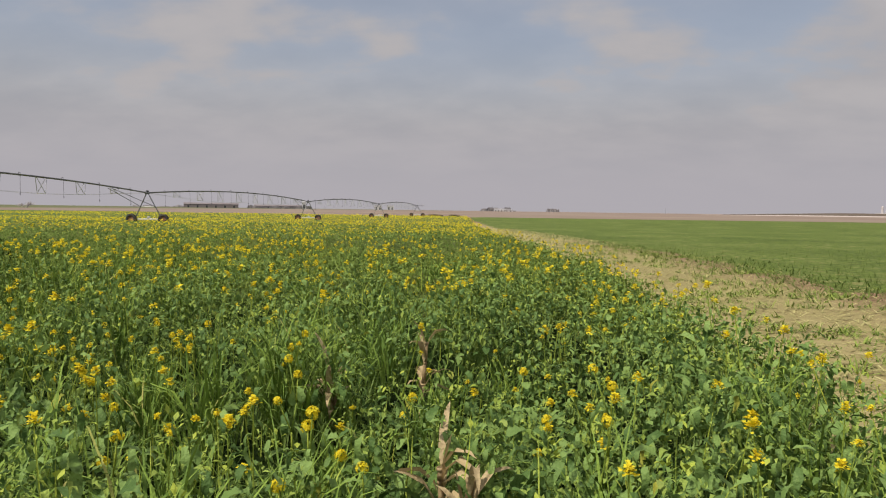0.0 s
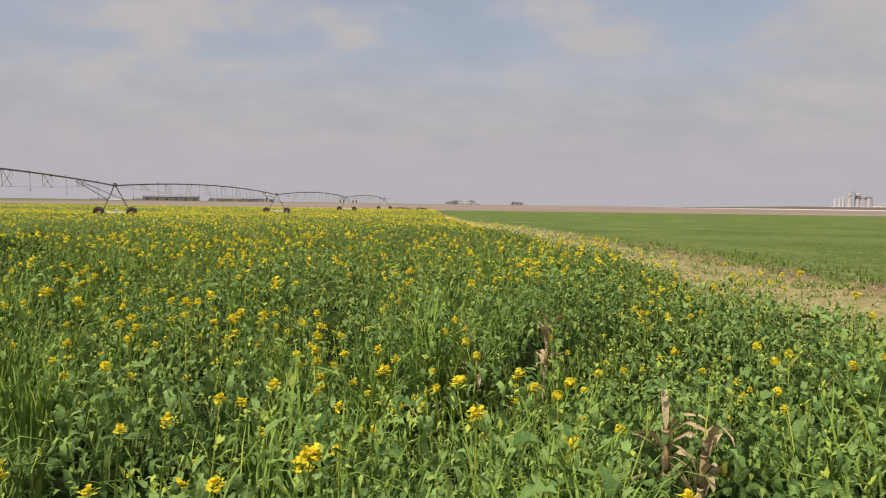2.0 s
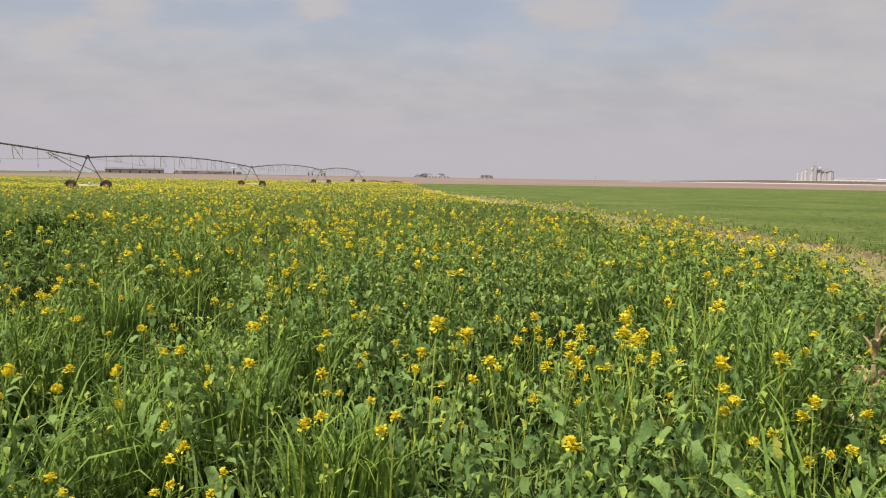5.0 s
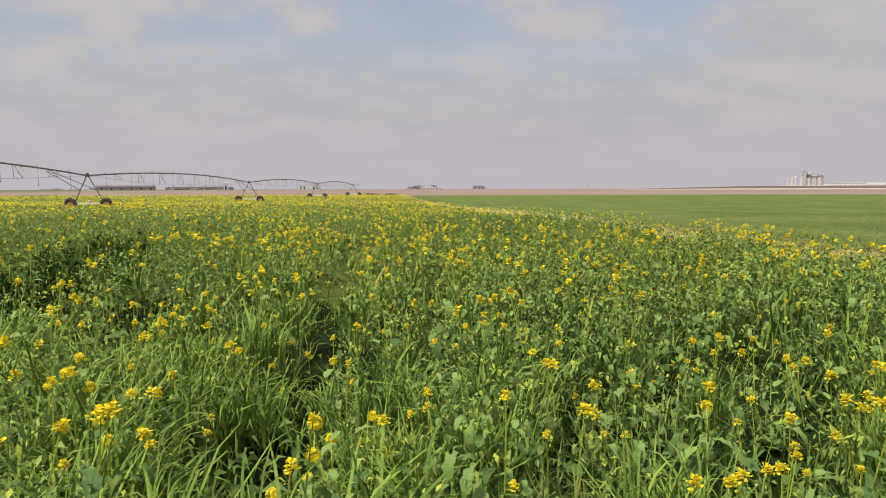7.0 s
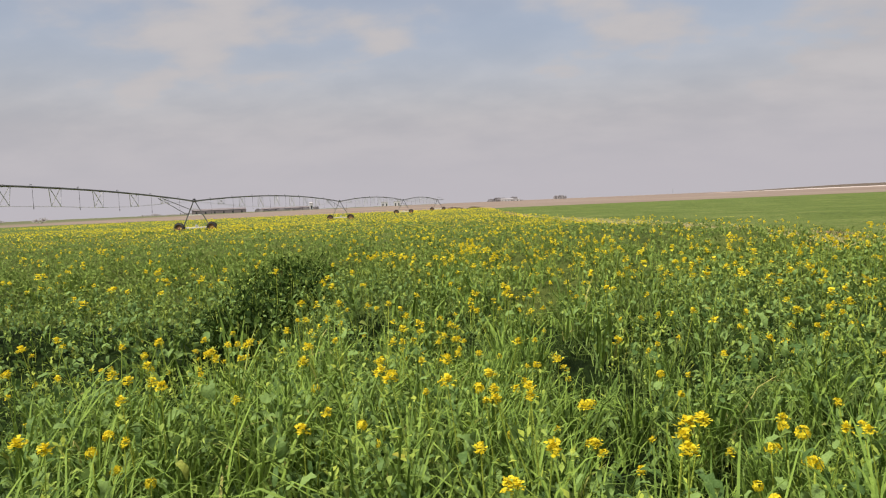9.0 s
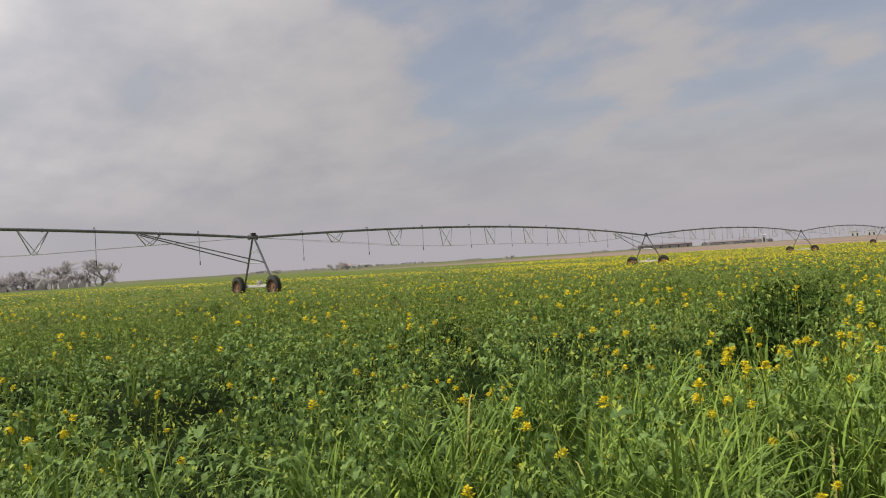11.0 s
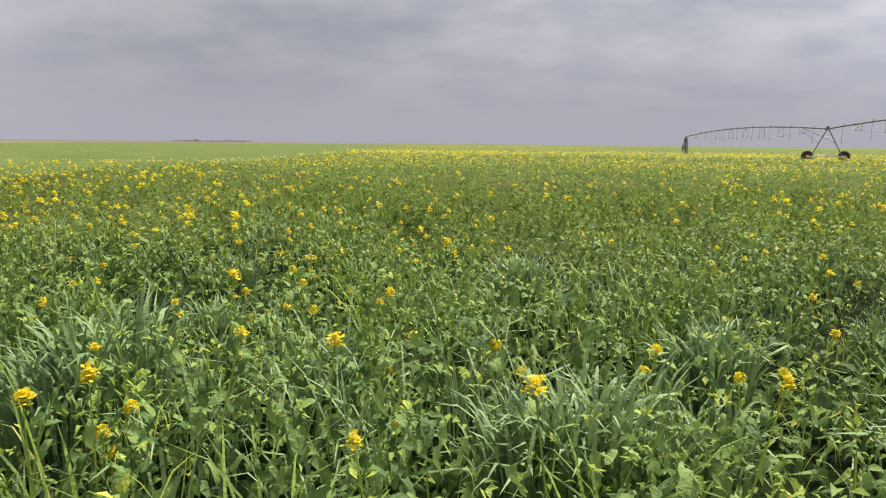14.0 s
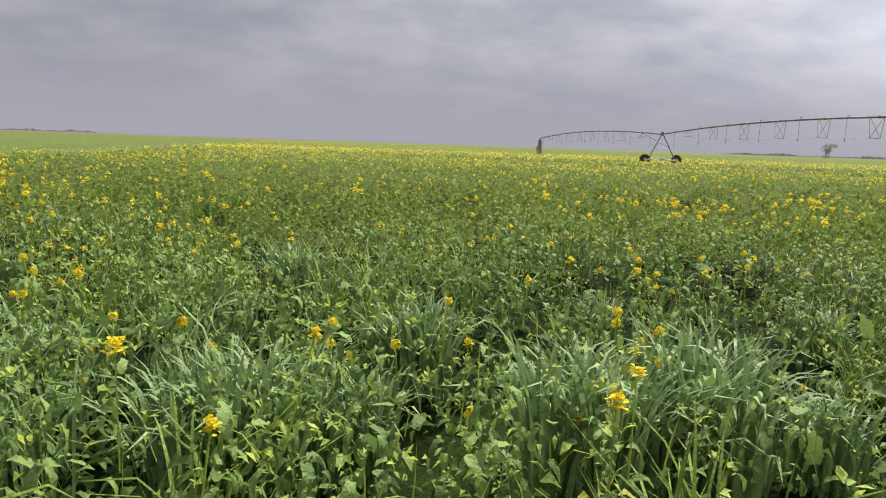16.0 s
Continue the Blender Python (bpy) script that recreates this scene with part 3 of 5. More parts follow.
def blooms(x, y, high, florets, size, stem=True, petal=0.62):
    """Heads of yellow four-petalled flowers round a tuft of buds, on thin stalks."""
    n = len(x)
    top = np.stack([x, y, land(x, y) + high], -1)
    out = []
    k = n * florets
    a, e = spread(k, 0, 2 * np.pi), spread(k, -0.5, 1.45)
    centre = np.repeat(top, florets, 0)
    grow = np.repeat(spread(n, 0.65, 1.3), florets)
    dirs = np.stack([np.cos(a) * np.cos(e), np.sin(a) * np.cos(e), np.sin(e) * 0.95], -1)
    base = centre + dirs * (size * 0.44 * grow * spread(k, 0.35, 1.0))[:, None]
    length = size * petal * grow * spread(k, 0.7, 1.2)
    v, f = leaves(base, spread(k, 0, 2 * np.pi), e * 0.5 + spread(k, -0.5, 0.7), length, length * 0.95, spread(k, -0.3, 0.6), PETAL_SHAPE)
    out.append((v, f, PETAL))
    if stem:
        lean, bend = spread(n, 0, 2 * np.pi), spread(n, 0.0, 0.12)
        foot = top - np.stack([np.cos(lean) * bend, np.sin(lean) * bend, np.full(n, 0.30)], -1)
        for turn in (0.0, math.pi / 2):
            w = np.array([math.cos(turn), math.sin(turn), 0]) * 0.0028
            v = np.stack([foot - w, foot + w, top + w * 0.7, top - w * 0.7], 1).reshape(-1, 3)
            f = (np.array([(0, 1, 2), (0, 2, 3)])[None] + (np.arange(n) * 4)[:, None, None]).reshape(-1, 3)
            out.append((v, f, BUD))
    if stem and florets > 20:
        m = n * 6
        a = spread(m, 0, 2 * np.pi)
        b = np.repeat(top, 6, 0) + np.stack([np.cos(a) * 0.012, np.sin(a) * 0.012, spread(m, -0.09, 0.012)], -1)
        v, f = leaves(b, a, spread(m, 0.4, 1.2), spread(m, 0.012, 0.03), spread(m, 0.006, 0.012), spread(m, -0.2, 0.4), OVAL)
        out.append((v, f, BUD))
    return out


# ---- the ground ----
def graded(centre, fine, reach, growth, extra=()):
    """Lines close together round centre and ever wider apart outwards."""
    out, step, d = [centre], fine, 0.0
    while d < reach:
        step = fine + growth * max(0.0, d - 3.0)
        d += step
        out += [centre - d, centre + d]
    return np.array(sorted(set([round(v, 4) for v in out] + list(extra))))


def sheet(name, xs, ys, height, keep, mat, label, category, kind="stuff"):
    gx, gy = np.meshgrid(xs, ys, indexing="ij")
    v = np.stack([gx, gy, height(gx, gy)], -1).reshape(-1, 3)
    ny = len(ys)
    i, j = np.meshgrid(np.arange(len(xs) - 1), np.arange(ny - 1), indexing="ij")
    mx, my = (xs[i] + xs[i + 1]) / 2, (ys[j] + ys[j + 1]) / 2
    k = keep(mx, my)
    a = (i * ny + j)[k]
    f = np.concatenate([np.stack([a, a + ny, a + ny + 1], -1), np.stack([a, a + ny + 1, a + 1], -1)])
    used, inv = np.unique(f, return_inverse=True)
    return soup(name, [(v[used], inv.reshape(-1, 3), mat)], label, category, kind)


sheet("ground", graded(38.0, 0.35, 3900, 0.07), graded(-25.0, 0.28, 3900, 0.07),
      lambda x, y: land(x, y) + 0.05 * (wave(x, y, 0.5, 0) - 0.5) * (near(x, y) < 60) - 0.05 * on_track(x, y),
      lambda x, y: x == x, GROUND, "flat brown soil running out into dry tan grassland", "ground", "structure")

lines_x = graded(40.0, 0.22, 480, 0.04)
lines_y = graded(-24.5, 0.16, 600, 0.04)


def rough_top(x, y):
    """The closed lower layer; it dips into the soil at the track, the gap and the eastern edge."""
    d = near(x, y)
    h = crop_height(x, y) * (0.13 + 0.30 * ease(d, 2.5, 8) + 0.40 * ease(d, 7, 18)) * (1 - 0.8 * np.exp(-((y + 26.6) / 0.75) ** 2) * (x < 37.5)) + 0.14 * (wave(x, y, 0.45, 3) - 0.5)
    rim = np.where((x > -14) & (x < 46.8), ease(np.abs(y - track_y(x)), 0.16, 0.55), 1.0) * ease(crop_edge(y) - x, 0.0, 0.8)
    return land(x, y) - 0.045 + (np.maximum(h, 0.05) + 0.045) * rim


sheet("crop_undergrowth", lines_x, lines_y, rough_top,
      lambda x, y: in_crop(x, y) & ~in_verge(x, y) & ~((y > -27.1) & (y < -26) & (x < 37.8)) & (near(x, y) < 8), UNDER, "leafy lower layer of the cover crop, painted near black for gap shade", "crop")
sheet("crop_canopy", lines_x, lines_y, rough_top,
      lambda x, y: in_crop(x, y) & ~in_verge(x, y) & ~((y > -27.1) & (y < -26) & (x < 37.8) & (x > -8)) & (near(x, y) >= 8) & (x > -390), CANOPY, "closed green and yellow top of the flowering cover crop", "crop")
sheet("wheat_canopy", graded(52.0, 0.4, 230, 0.05), graded(-14.5, 0.4, 590, 0.05),
      lambda x, y: land(x, y) + (0.13 + 0.07 * (wave(x, y, 0.9, 1) - 0.5) * ease(30 - near(x, y), 0, 18) + 0.03 * (wave(x, y, 9.0, 2) - 0.5) * ease(110 - near(x, y), 0, 60)) * ease(x - crop_edge(y) - strip_width(y), -0.8, 3.8) - 0.03 * (y < 20),
      lambda x, y: (x > crop_edge(y) + strip_width(y) - 1.2) & (y < 232) & (y > -600), LAWN,
      "low even stand of young green wheat", "crop")

# ---- the flowering cover crop ----
AREA = (33.0, 50.5, -30.5, -18.0)


def belt(lo, hi):
    return lambda x, y: in_crop(x, y) & (near(x, y) >= lo) & (near(x, y) < hi)


x, y = scatter(*AREA, 39, belt(0.0, 4.6))
x, y = thin(x, y, (1.0 - 0.6 * np.clip(grassy(x, y), 0, 1)) * bushy(x, y) * (1 - 0.95 * furrow(x, y)) * (1 - 0.9 * clump(x, y)) * (1 - 0.85 * hedge(x, y)) * (1 - 0.9 * tufted(x, y)) * np.where(in_verge(x, y), 0.4, 1.0) * np.where(seldom_seen(x, y), 0.25, 1.0))
some = rng.random(len(x)) < 0.36
sx, sy = scatter(33.0, 55.0, -36.0, -12.0, 30, belt(0.0, 9.0))
soup("mustard_crop", [(*mustard(x[some], y[some], 5, 0.118, LOBED, 0.40, (0.42, 0.66), 0.14, (-0.3, 0.7)), LEAF), (*mustard(x, y, 8, 0.076, TOOTHED, 0.50, (0.36, 0.6), 0.13, (-0.3, 0.8)), LEAF), (*mustard(x, y, 13, 0.043, OVAL, 0.62, (0.30, 0.62), 0.12, (-0.3, 1.0)), TOP), (*stalks(sx, sy), BUD)],
     "knee-high mustard plants with dull green lobed leaves", "crop")
x, y = scatter(44.0, 49.5, -22.6, -8.0, 42, lambda x, y: in_crop(x, y) & (crop_edge(y) - x < 2.4) & (crop_edge(y) - x > 0.05))
soup("mustard_crop", [(*mustard(x, y, 5, 0.095, TOOTHED_FAR, 0.22, (0.38, 0.62), 0.13, (-0.3, 0.9)), LEAF), (*mustard(x, y, 6, 0.048, SPEAR, 0.55, (0.30, 0.62), 0.12, (-0.3, 1.0)), TOP)], "leafy mustard plants along the edge of the stand", "crop")
x, y = scatter(*AREA, 20, belt(0.0, 4.6))
x, y = thin(x, y, np.where(seldom_seen(x, y), 0.2, 1.0) * (1 - 0.95 * furrow(x, y)))
n = len(x) * 6
px, py = np.repeat(x, 6) + spread(n, -0.14, 0.14), np.repeat(y, 6) + spread(n, -0.14, 0.14)
size = spread(n, 0.09, 0.18)
soup("mustard_rosettes", [(*leaves(np.stack([px, py, land(px, py) + spread(n, 0.04, 0.2)], -1), spread(n, 0, 2 * np.pi), spread(n, 0.1, 1.1), size, size * spread(n, 0.35, 0.55), spread(n, 0.3, 1.6), OVAL, 0.4), LEAF)],
     "broad low leaves at the foot of the mustard", "crop")
x, y = scatter(*AREA, 17, belt(0.0, 4.6))
x, y = thin(x, y, grassy(x, y) * (1 - 0.95 * furrow(x, y)) * (1 - 0.9 * clump(x, y)) * np.where(seldom_seen(x, y), 0.3, 1.0))
soup("oat_grass", [(*oats(x, y, 28, 0.0115, BLADE), GRASS)], "tufts of long arching bright green oat blades", "grass")

x, y = scatter(30.0, 46.0, -34.0, -26.6, 3.6, lambda x, y: in_crop(x, y) & (near(x, y) < 8.0) & ((x > 36.5) | (y < -28)))
x, y = thin(x, y, 0.12 + 0.88 * ease(wave(x, y, 0.75, 3), 0.42, 0.7))
soup("oat_grass", [(*oats(x, y, 14, 0.012, BLADE, 0.92, (0.9, 3.1)), OAT)], "blue-green oat blades with a pale sheen, arching at the tips", "grass")

# short blades that close the stand between the plants
x, y = scatter(36.0, 48.5, -21.8, -12.5, 52, lambda x, y: in_crop(x, y) & (x > 37.6 + 0.118 * (-21.0 - y)))
x, y = thin(x, y, (1 - 0.95 * furrow(x, y)) * (1 - 0.9 * clump(x, y)) * ease(-y, 12.5, 15.5) * (1 - 0.75 * ease(x, 41.4, 42.8) * ease(-y, 16.0, 18.5)))
soup("oat_grass", [(*oats(x, y, 9, 0.011, BLADE_FAR, 0.66, (0.7, 2.6)), SWARD), (*mustard(x, y, 3, 0.062, SPEAR, 0.35, (0.30, 0.5), 0.16, (-0.2, 1.0)), SWARD)], "short dense green blades filling the stand between the mustard plants", "grass")

AREA = (22.0, 60.0, -41.0, -7.5)
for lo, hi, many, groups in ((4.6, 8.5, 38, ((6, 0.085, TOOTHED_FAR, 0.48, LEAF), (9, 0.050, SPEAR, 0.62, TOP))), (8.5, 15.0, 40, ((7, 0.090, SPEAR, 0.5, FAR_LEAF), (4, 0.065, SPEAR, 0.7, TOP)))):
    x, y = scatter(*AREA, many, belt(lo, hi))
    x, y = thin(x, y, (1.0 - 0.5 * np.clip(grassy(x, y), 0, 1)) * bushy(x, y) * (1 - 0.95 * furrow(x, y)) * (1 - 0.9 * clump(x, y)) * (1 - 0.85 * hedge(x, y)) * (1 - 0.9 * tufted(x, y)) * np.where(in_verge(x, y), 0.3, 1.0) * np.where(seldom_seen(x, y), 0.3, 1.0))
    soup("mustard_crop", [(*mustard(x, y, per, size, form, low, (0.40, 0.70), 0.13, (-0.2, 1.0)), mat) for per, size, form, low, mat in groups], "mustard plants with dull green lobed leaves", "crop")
x, y = scatter(*AREA, 9, belt(4.6, 15.0))
x, y = thin(x, y, grassy(x, y))
soup("oat_grass", [(*oats(x, y, 11, 0.020, BLADE_FAR), GRASS)], "tufts of arching oat blades among the mustard", "grass")

AREA = (-14.0, 60.0, -70.0, 22.0)
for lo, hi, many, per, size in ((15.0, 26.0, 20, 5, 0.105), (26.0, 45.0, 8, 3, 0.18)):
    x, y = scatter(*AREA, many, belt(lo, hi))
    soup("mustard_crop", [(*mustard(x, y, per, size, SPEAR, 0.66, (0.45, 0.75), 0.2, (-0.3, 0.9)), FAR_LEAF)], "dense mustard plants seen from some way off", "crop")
x, y = scatter(*AREA, 3.5, belt(15.0, 45.0))
x, y = thin(x, y, grassy(x, y))
soup("oat_grass", [(*oats(x, y, 9, 0.035, BLADE_FAR), GRASS)], "patches of oat grass among the mustard", "grass")

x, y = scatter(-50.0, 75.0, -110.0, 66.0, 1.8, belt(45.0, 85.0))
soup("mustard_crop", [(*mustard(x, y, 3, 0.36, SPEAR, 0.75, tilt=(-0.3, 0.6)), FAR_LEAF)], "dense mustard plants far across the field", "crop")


def bloom_rate(x, y):
    """Bloom is thick to the north and by the eastern edge, thinner to the west and south."""
    r = 0.42 + 1.38 * ease(wave(x + 0.118 * y, y * 0.45, 2.6, 1), 0.35, 0.8)
    wedge = x - 38.0 + 0.8 * np.abs(y + 24.0)
    side = (0.46 + 0.10 * ease(32 - x, 0, 20) + 0.84 * ease(wedge, -5, 5)) * (0.33 + 0.67 * ease(y, -26, -20) + 0.06 * ease(-y, 40, 60) + 0.08 * ease(-y, 70, 100))
    side = side * (1 - 0.5 * (1 - ease(x, 38, 40.5)) * (near(x, y) < 7))
    side = side * (1 + 0.7 * ease(y, -23, -20) * ease(x, 37, 40)) + 0.6 * np.exp(-((x - crop_edge(y) + 1.3) / 1.3) ** 2) * (y > -22)
    side = side * (1 - 0.4 * ease(38.5 - x, 0, 4) * ease(y, -21, -18) * (y < 20))
    side = side * (1 - 0.35 * ease(near(x, y), 10, 18) * ease(90 - near(x, y), 0, 30) * (y > -20)) * (1 - 0.35 * ease(x, 41.5, 43) * (near(x, y) < 7))
    return r * side * np.where(in_verge(x, y), 0.1, 1.0) * (1 - 0.9 * clump(x, y)) * (1 - 0.9 * furrow(x, y))


for lo, hi, area, many, florets, size, stem in ((0.0, 5.0, (32.0, 51.0, -31.0, -17.5), 14, 60, 0.047, True), (5.0, 16.0, (21.0, 62.0, -42.0, -7.0), 18, 20, 0.056, True),
                                                (16.0, 50.0, (-14.0, 66.0, -75.0, 27.0), 7, 5, 0.062, False), (50.0, 150.0, (-110.0, 75.0, -172.0, 126.0), 1.4, 3, 0.18, False),
                                                (150.0, 260.0, (-110.0, 75.0, 120.0, 232.0), 1.3, 2, 0.22, False)):
    x, y = scatter(*area, many, belt(lo, hi))
    x, y = thin(x, y, bloom_rate(x, y) / 1.8)
    soup("mustard_flowers", blooms(x, y, crop_height(x, y) + spread(len(x), 0.03, 0.22), florets, size, stem, 0.25 if lo < 5 else 0.42 if lo < 16 else 0.62), "heads of small bright yellow mustard flowers on thin stalks", "flowers")

# unopened heads, yellow-green
x, y = scatter(33.0, 62.0, -36.0, -10.0, 17.0, belt(0.0, 8.0))
m = len(x) * 5
a = spread(m, 0, 2 * np.pi)
b = np.repeat(np.stack([x, y, land(x, y) + crop_height(x, y) + spread(len(x), -0.06, 0.1)], -1), 5, 0) + np.stack([np.cos(a) * 0.012, np.sin(a) * 0.012, spread(m, -0.02, 0.02)], -1)
soup("mustard_buds", [(*leaves(b, a, spread(m, 0.3, 1.3), spread(m, 0.02, 0.04), spread(m, 0.012, 0.022), spread(m, -0.2, 0.5), SPEAR), BUD)], "tight yellow-green heads of unopened mustard buds", "flowers")

# rank growth, dark green with its shade painted in: a hedge along the bare gap, and a few tussocks in the crop
x, y = scatter(4.0, 37.4, -28.6, -26.3, 30, lambda x, y: in_crop(x, y) & ~in_verge(x, y))
x, y = thin(x, y, hedge(x, y) * (0.35 + 0.65 * ease(wave(x, y, 0.85, 1), 0.25, 0.6)) * (0.4 + 0.6 * ease(x, 15, 30)))
soup("rank_growth", [(*mustard(x, y, 18, 0.13, TOOTHED_FAR, 0.08, (0.36, 0.62), 0.17), RANK), (*oats(x[::3], y[::3], 16, 0.016, BLADE, 0.95, (0.8, 2.6)), RANK)], "tall dark green growth along the bare gap, darkened for its own shade", "weeds")
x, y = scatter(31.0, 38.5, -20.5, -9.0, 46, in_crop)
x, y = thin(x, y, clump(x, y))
soup("rank_growth", [(*mustard(x, y, 14, 0.11, OVAL, 0.15, (0.3, 0.6)), RANK), (*oats(x, y, 16, 0.014, BLADE_FAR, 1.0), RANK)], "dark rank tussocks in the crop, darkened further for their shade", "weeds")

# weeds along the track and the gap
x, y = scatter(20.0, 37.0, -26.5, -24.0, 34, lambda x, y: in_verge(x, y) & ~on_track(x, y) & ~in_gap(x, y))
x, y = thin(x, y, 0.04 + 0.96 * ease(wave(x, y, 0.5, 2), 0.34, 0.6))
soup("weeds", [(*mustard(x, y, 9, 0.095, TOOTHED_FAR, 0.1, (0.36, 0.6), 0.16), WEED)], "low pale green weeds between the track and the bare gap", "weeds")
x, y = scatter(4.0, 37.0, -26.5, -24.0, 6, lambda x, y: in_verge(x, y) & ~on_track(x, y) & ~in_gap(x, y))
soup("weed_grass", [(*oats(x, y, 22, 0.010, BLADE_FAR, 0.85), GRASS)], "ragged grass tufts beside the track", "grass")

x, y = scatter(28.0, 37.0, -26.9, -25.9, 220, in_gap)
n = len(x)
soup("straw_litter", [(*leaves(np.stack([x, y, land(x, y) + spread(n, 0.0, 0.03)], -1), spread(n, 0, 2 * np.pi), spread(n, -0.1, 0.4), spread(n, 0.06, 0.25), spread(n, 0.006, 0.014), spread(n, 0, 0.4), BLADE_FAR), STRAW),
                      (*leaves(np.stack([x, y, land(x, y)], -1)[::3], spread(len(x[::3]), 0, 6.28), spread(len(x[::3]), 0.3, 1.3), spread(len(x[::3]), 0.05, 0.18), spread(len(x[::3]), 0.02, 0.04), spread(len(x[::3]), 0.2, 1.2), OVAL), WEED)],
     "scattered dead straw and seedlings on the bare gap", "straw")

# leafy plants that hang over the edges of the track
x, y = scatter(12.0, 37.5, -25.6, -23.6, 44, lambda x, y: ~on_track(x, y) & (np.abs(y - track_y(x)) < 0.62))
x, y = thin(x, y, 0.2 + 0.8 * ease(wave(x, y, 0.5, 2), 0.3, 0.65))
soup("track_edge_growth", [(*mustard(x, y, 9, 0.09, TOOTHED_FAR, 0.1, (0.36, 0.6), 0.15), WEED), (*oats(x[::6], y[::6], 14, 0.011, BLADE, 0.9), GRASS)], "bushy plants hanging over the edge of the track", "weeds")

# ---- the mown strip and the wheat to the east ----
def strip(x, y):
    d = x - crop_edge(y)
    return (d > -0.2) & (d < strip_width(y) + 1.2)


x, y = scatter(40.0, 60.0, -28.0, 14.0, 110, strip)
x, y = thin(x, y, 1.0 - 0.6 * ease(x - crop_edge(y), 3.0, 5.4))
n = len(x)
soup("straw_litter", [(*leaves(np.stack([x, y, land(x, y) + spread(n, 0.005, 0.05)], -1), spread(n, 0, 2 * np.pi), spread(n, -0.1, 0.35), spread(n, 0.08, 0.35), spread(n, 0.010, 0.024), spread(n, 0, 0.3), BLADE_FAR), STRAW)],
     "pale flattened straw and stubble on the mown strip", "straw")
x, y = scatter(34.0, 60.0, 14.0, 60.0, 22, strip)
n = len(x)
soup("straw_litter", [(*leaves(np.stack([x, y, land(x, y) + spread(n, 0.01, 0.06)], -1), spread(n, 0, 2 * np.pi), spread(n, -0.1, 0.35), spread(n, 0.2, 0.6), spread(n, 0.03, 0.05), spread(n, 0, 0.3), BLADE_FAR), STRAW)],
     "pale flattened straw on the mown strip", "straw")
x, y = scatter(40.0, 62.0, -32.0, 14.0, 20, strip)
x, y = thin(x, y, ease(wave(x, y, 0.8, 2), 0.45, 0.75))
n = len(x) * 9
px, py = np.repeat(x, 9), np.repeat(y, 9)
soup("regrowth", [(*leaves(np.stack([px + spread(n, -0.06, 0.06), py + spread(n, -0.06, 0.06), land(px, py)], -1), spread(n, 0, 2 * np.pi), spread(n, 0.5, 1.4), spread(n, 0.06, 0.2), spread(n, 0.012, 0.02), spread(n, 0.2, 1.2), BLADE_FAR), TOP)],
     "thin yellow-green regrowth in the straw", "grass")
x, y = scatter(44.0, 74.0, -28.0, 24.0, 25, lambda x, y: (x > crop_edge(y) + 0.4))
x, y = thin(x, y, ease(x - crop_edge(y) - strip_width(y), -2.0, 0.8) * ease(60 - near(x, y), 10, 50))
n = len(x) * 4
px, py = np.repeat(x, 4), np.repeat(y, 4)
soup("young_wheat", [(*leaves(np.stack([px + spread(n, -0.1, 0.1), py + spread(n, -0.1, 0.1), land(px, py) + 0.02], -1), spread(n, 0, 2 * np.pi), spread(n, 0.8, 1.5), spread(n, 0.12, 0.26), spread(n, 0.018, 0.035), spread(n, 0.3, 1.3), CHIP), WHEAT)],
     "short green blades of young wheat", "crop")


# ---- tools for built things ----
def part(name, bm, mat, parent=None, label="", smooth=False):
    """Links a bmesh as one mesh object under a thing or a part."""
    me = bpy.data.meshes.new(name)
    bm.normal_update()
    bm.to_mesh(me)
    bm.free()
    for mm in mat if isinstance(mat, (list, tuple)) else [mat]:
        me.materials.append(mm)
    if smooth:
        me.polygons.foreach_set("use_smooth", np.full(len(me.polygons), True))
    ob = new(name, me)
    if parent:
        ob.parent = parent
    if label:
        tagged(ob, label)
    return ob


def thing(name, label, category, group="", m=None):
    ob = tagged(new(name), label, category, group)
    ob.empty_display_size = 0.2
    if m is not None:
        ob.matrix_basis = m
    return ob


def box(bm, size, at=(0, 0, 0), turn=None, bevel=0.0):
    out = bmesh.ops.create_cube(bm, size=1.0, matrix=Matrix.Translation(at) @ (turn or Matrix()) @ Matrix.Diagonal((*size, 1)))
    if bevel:
        edges = list({e for v in out["verts"] for e in v.link_edges})
        bmesh.ops.bevel(bm, geom=edges, offset=bevel, segments=1, affect="EDGES", profile=0.5)
    return bm


def rod(bm, a, b, r, r2=None, sides=8):
    """A round bar from a to b."""
    a, b = Vector(a), Vector(b)
    d = b - a
    m = Matrix.Translation((a + b) / 2) @ d.to_track_quat("Z", "Y").to_matrix().to_4x4()
    bmesh.ops.create_cone(bm, cap_ends=True, segments=sides, radius1=r, radius2=r if r2 is None else r2, depth=d.length, matrix=m)
    return bm


def angle_iron(bm, a, b, w=0.06, t=0.008):
    """An L-section bar from a to b."""
    a, b = Vector(a), Vector(b)
    d = b - a
    m = Matrix.Translation((a + b) / 2) @ d.to_track_quat("Z", "Y").to_matrix().to_4x4()
    box(bm, (w, t, d.length), (0, 0, 0), m)
    box(bm, (t, w - t, d.length), (0, 0, 0), m @ Matrix.Translation((-w / 2 + t / 2, w / 2, 0)))
    return bm


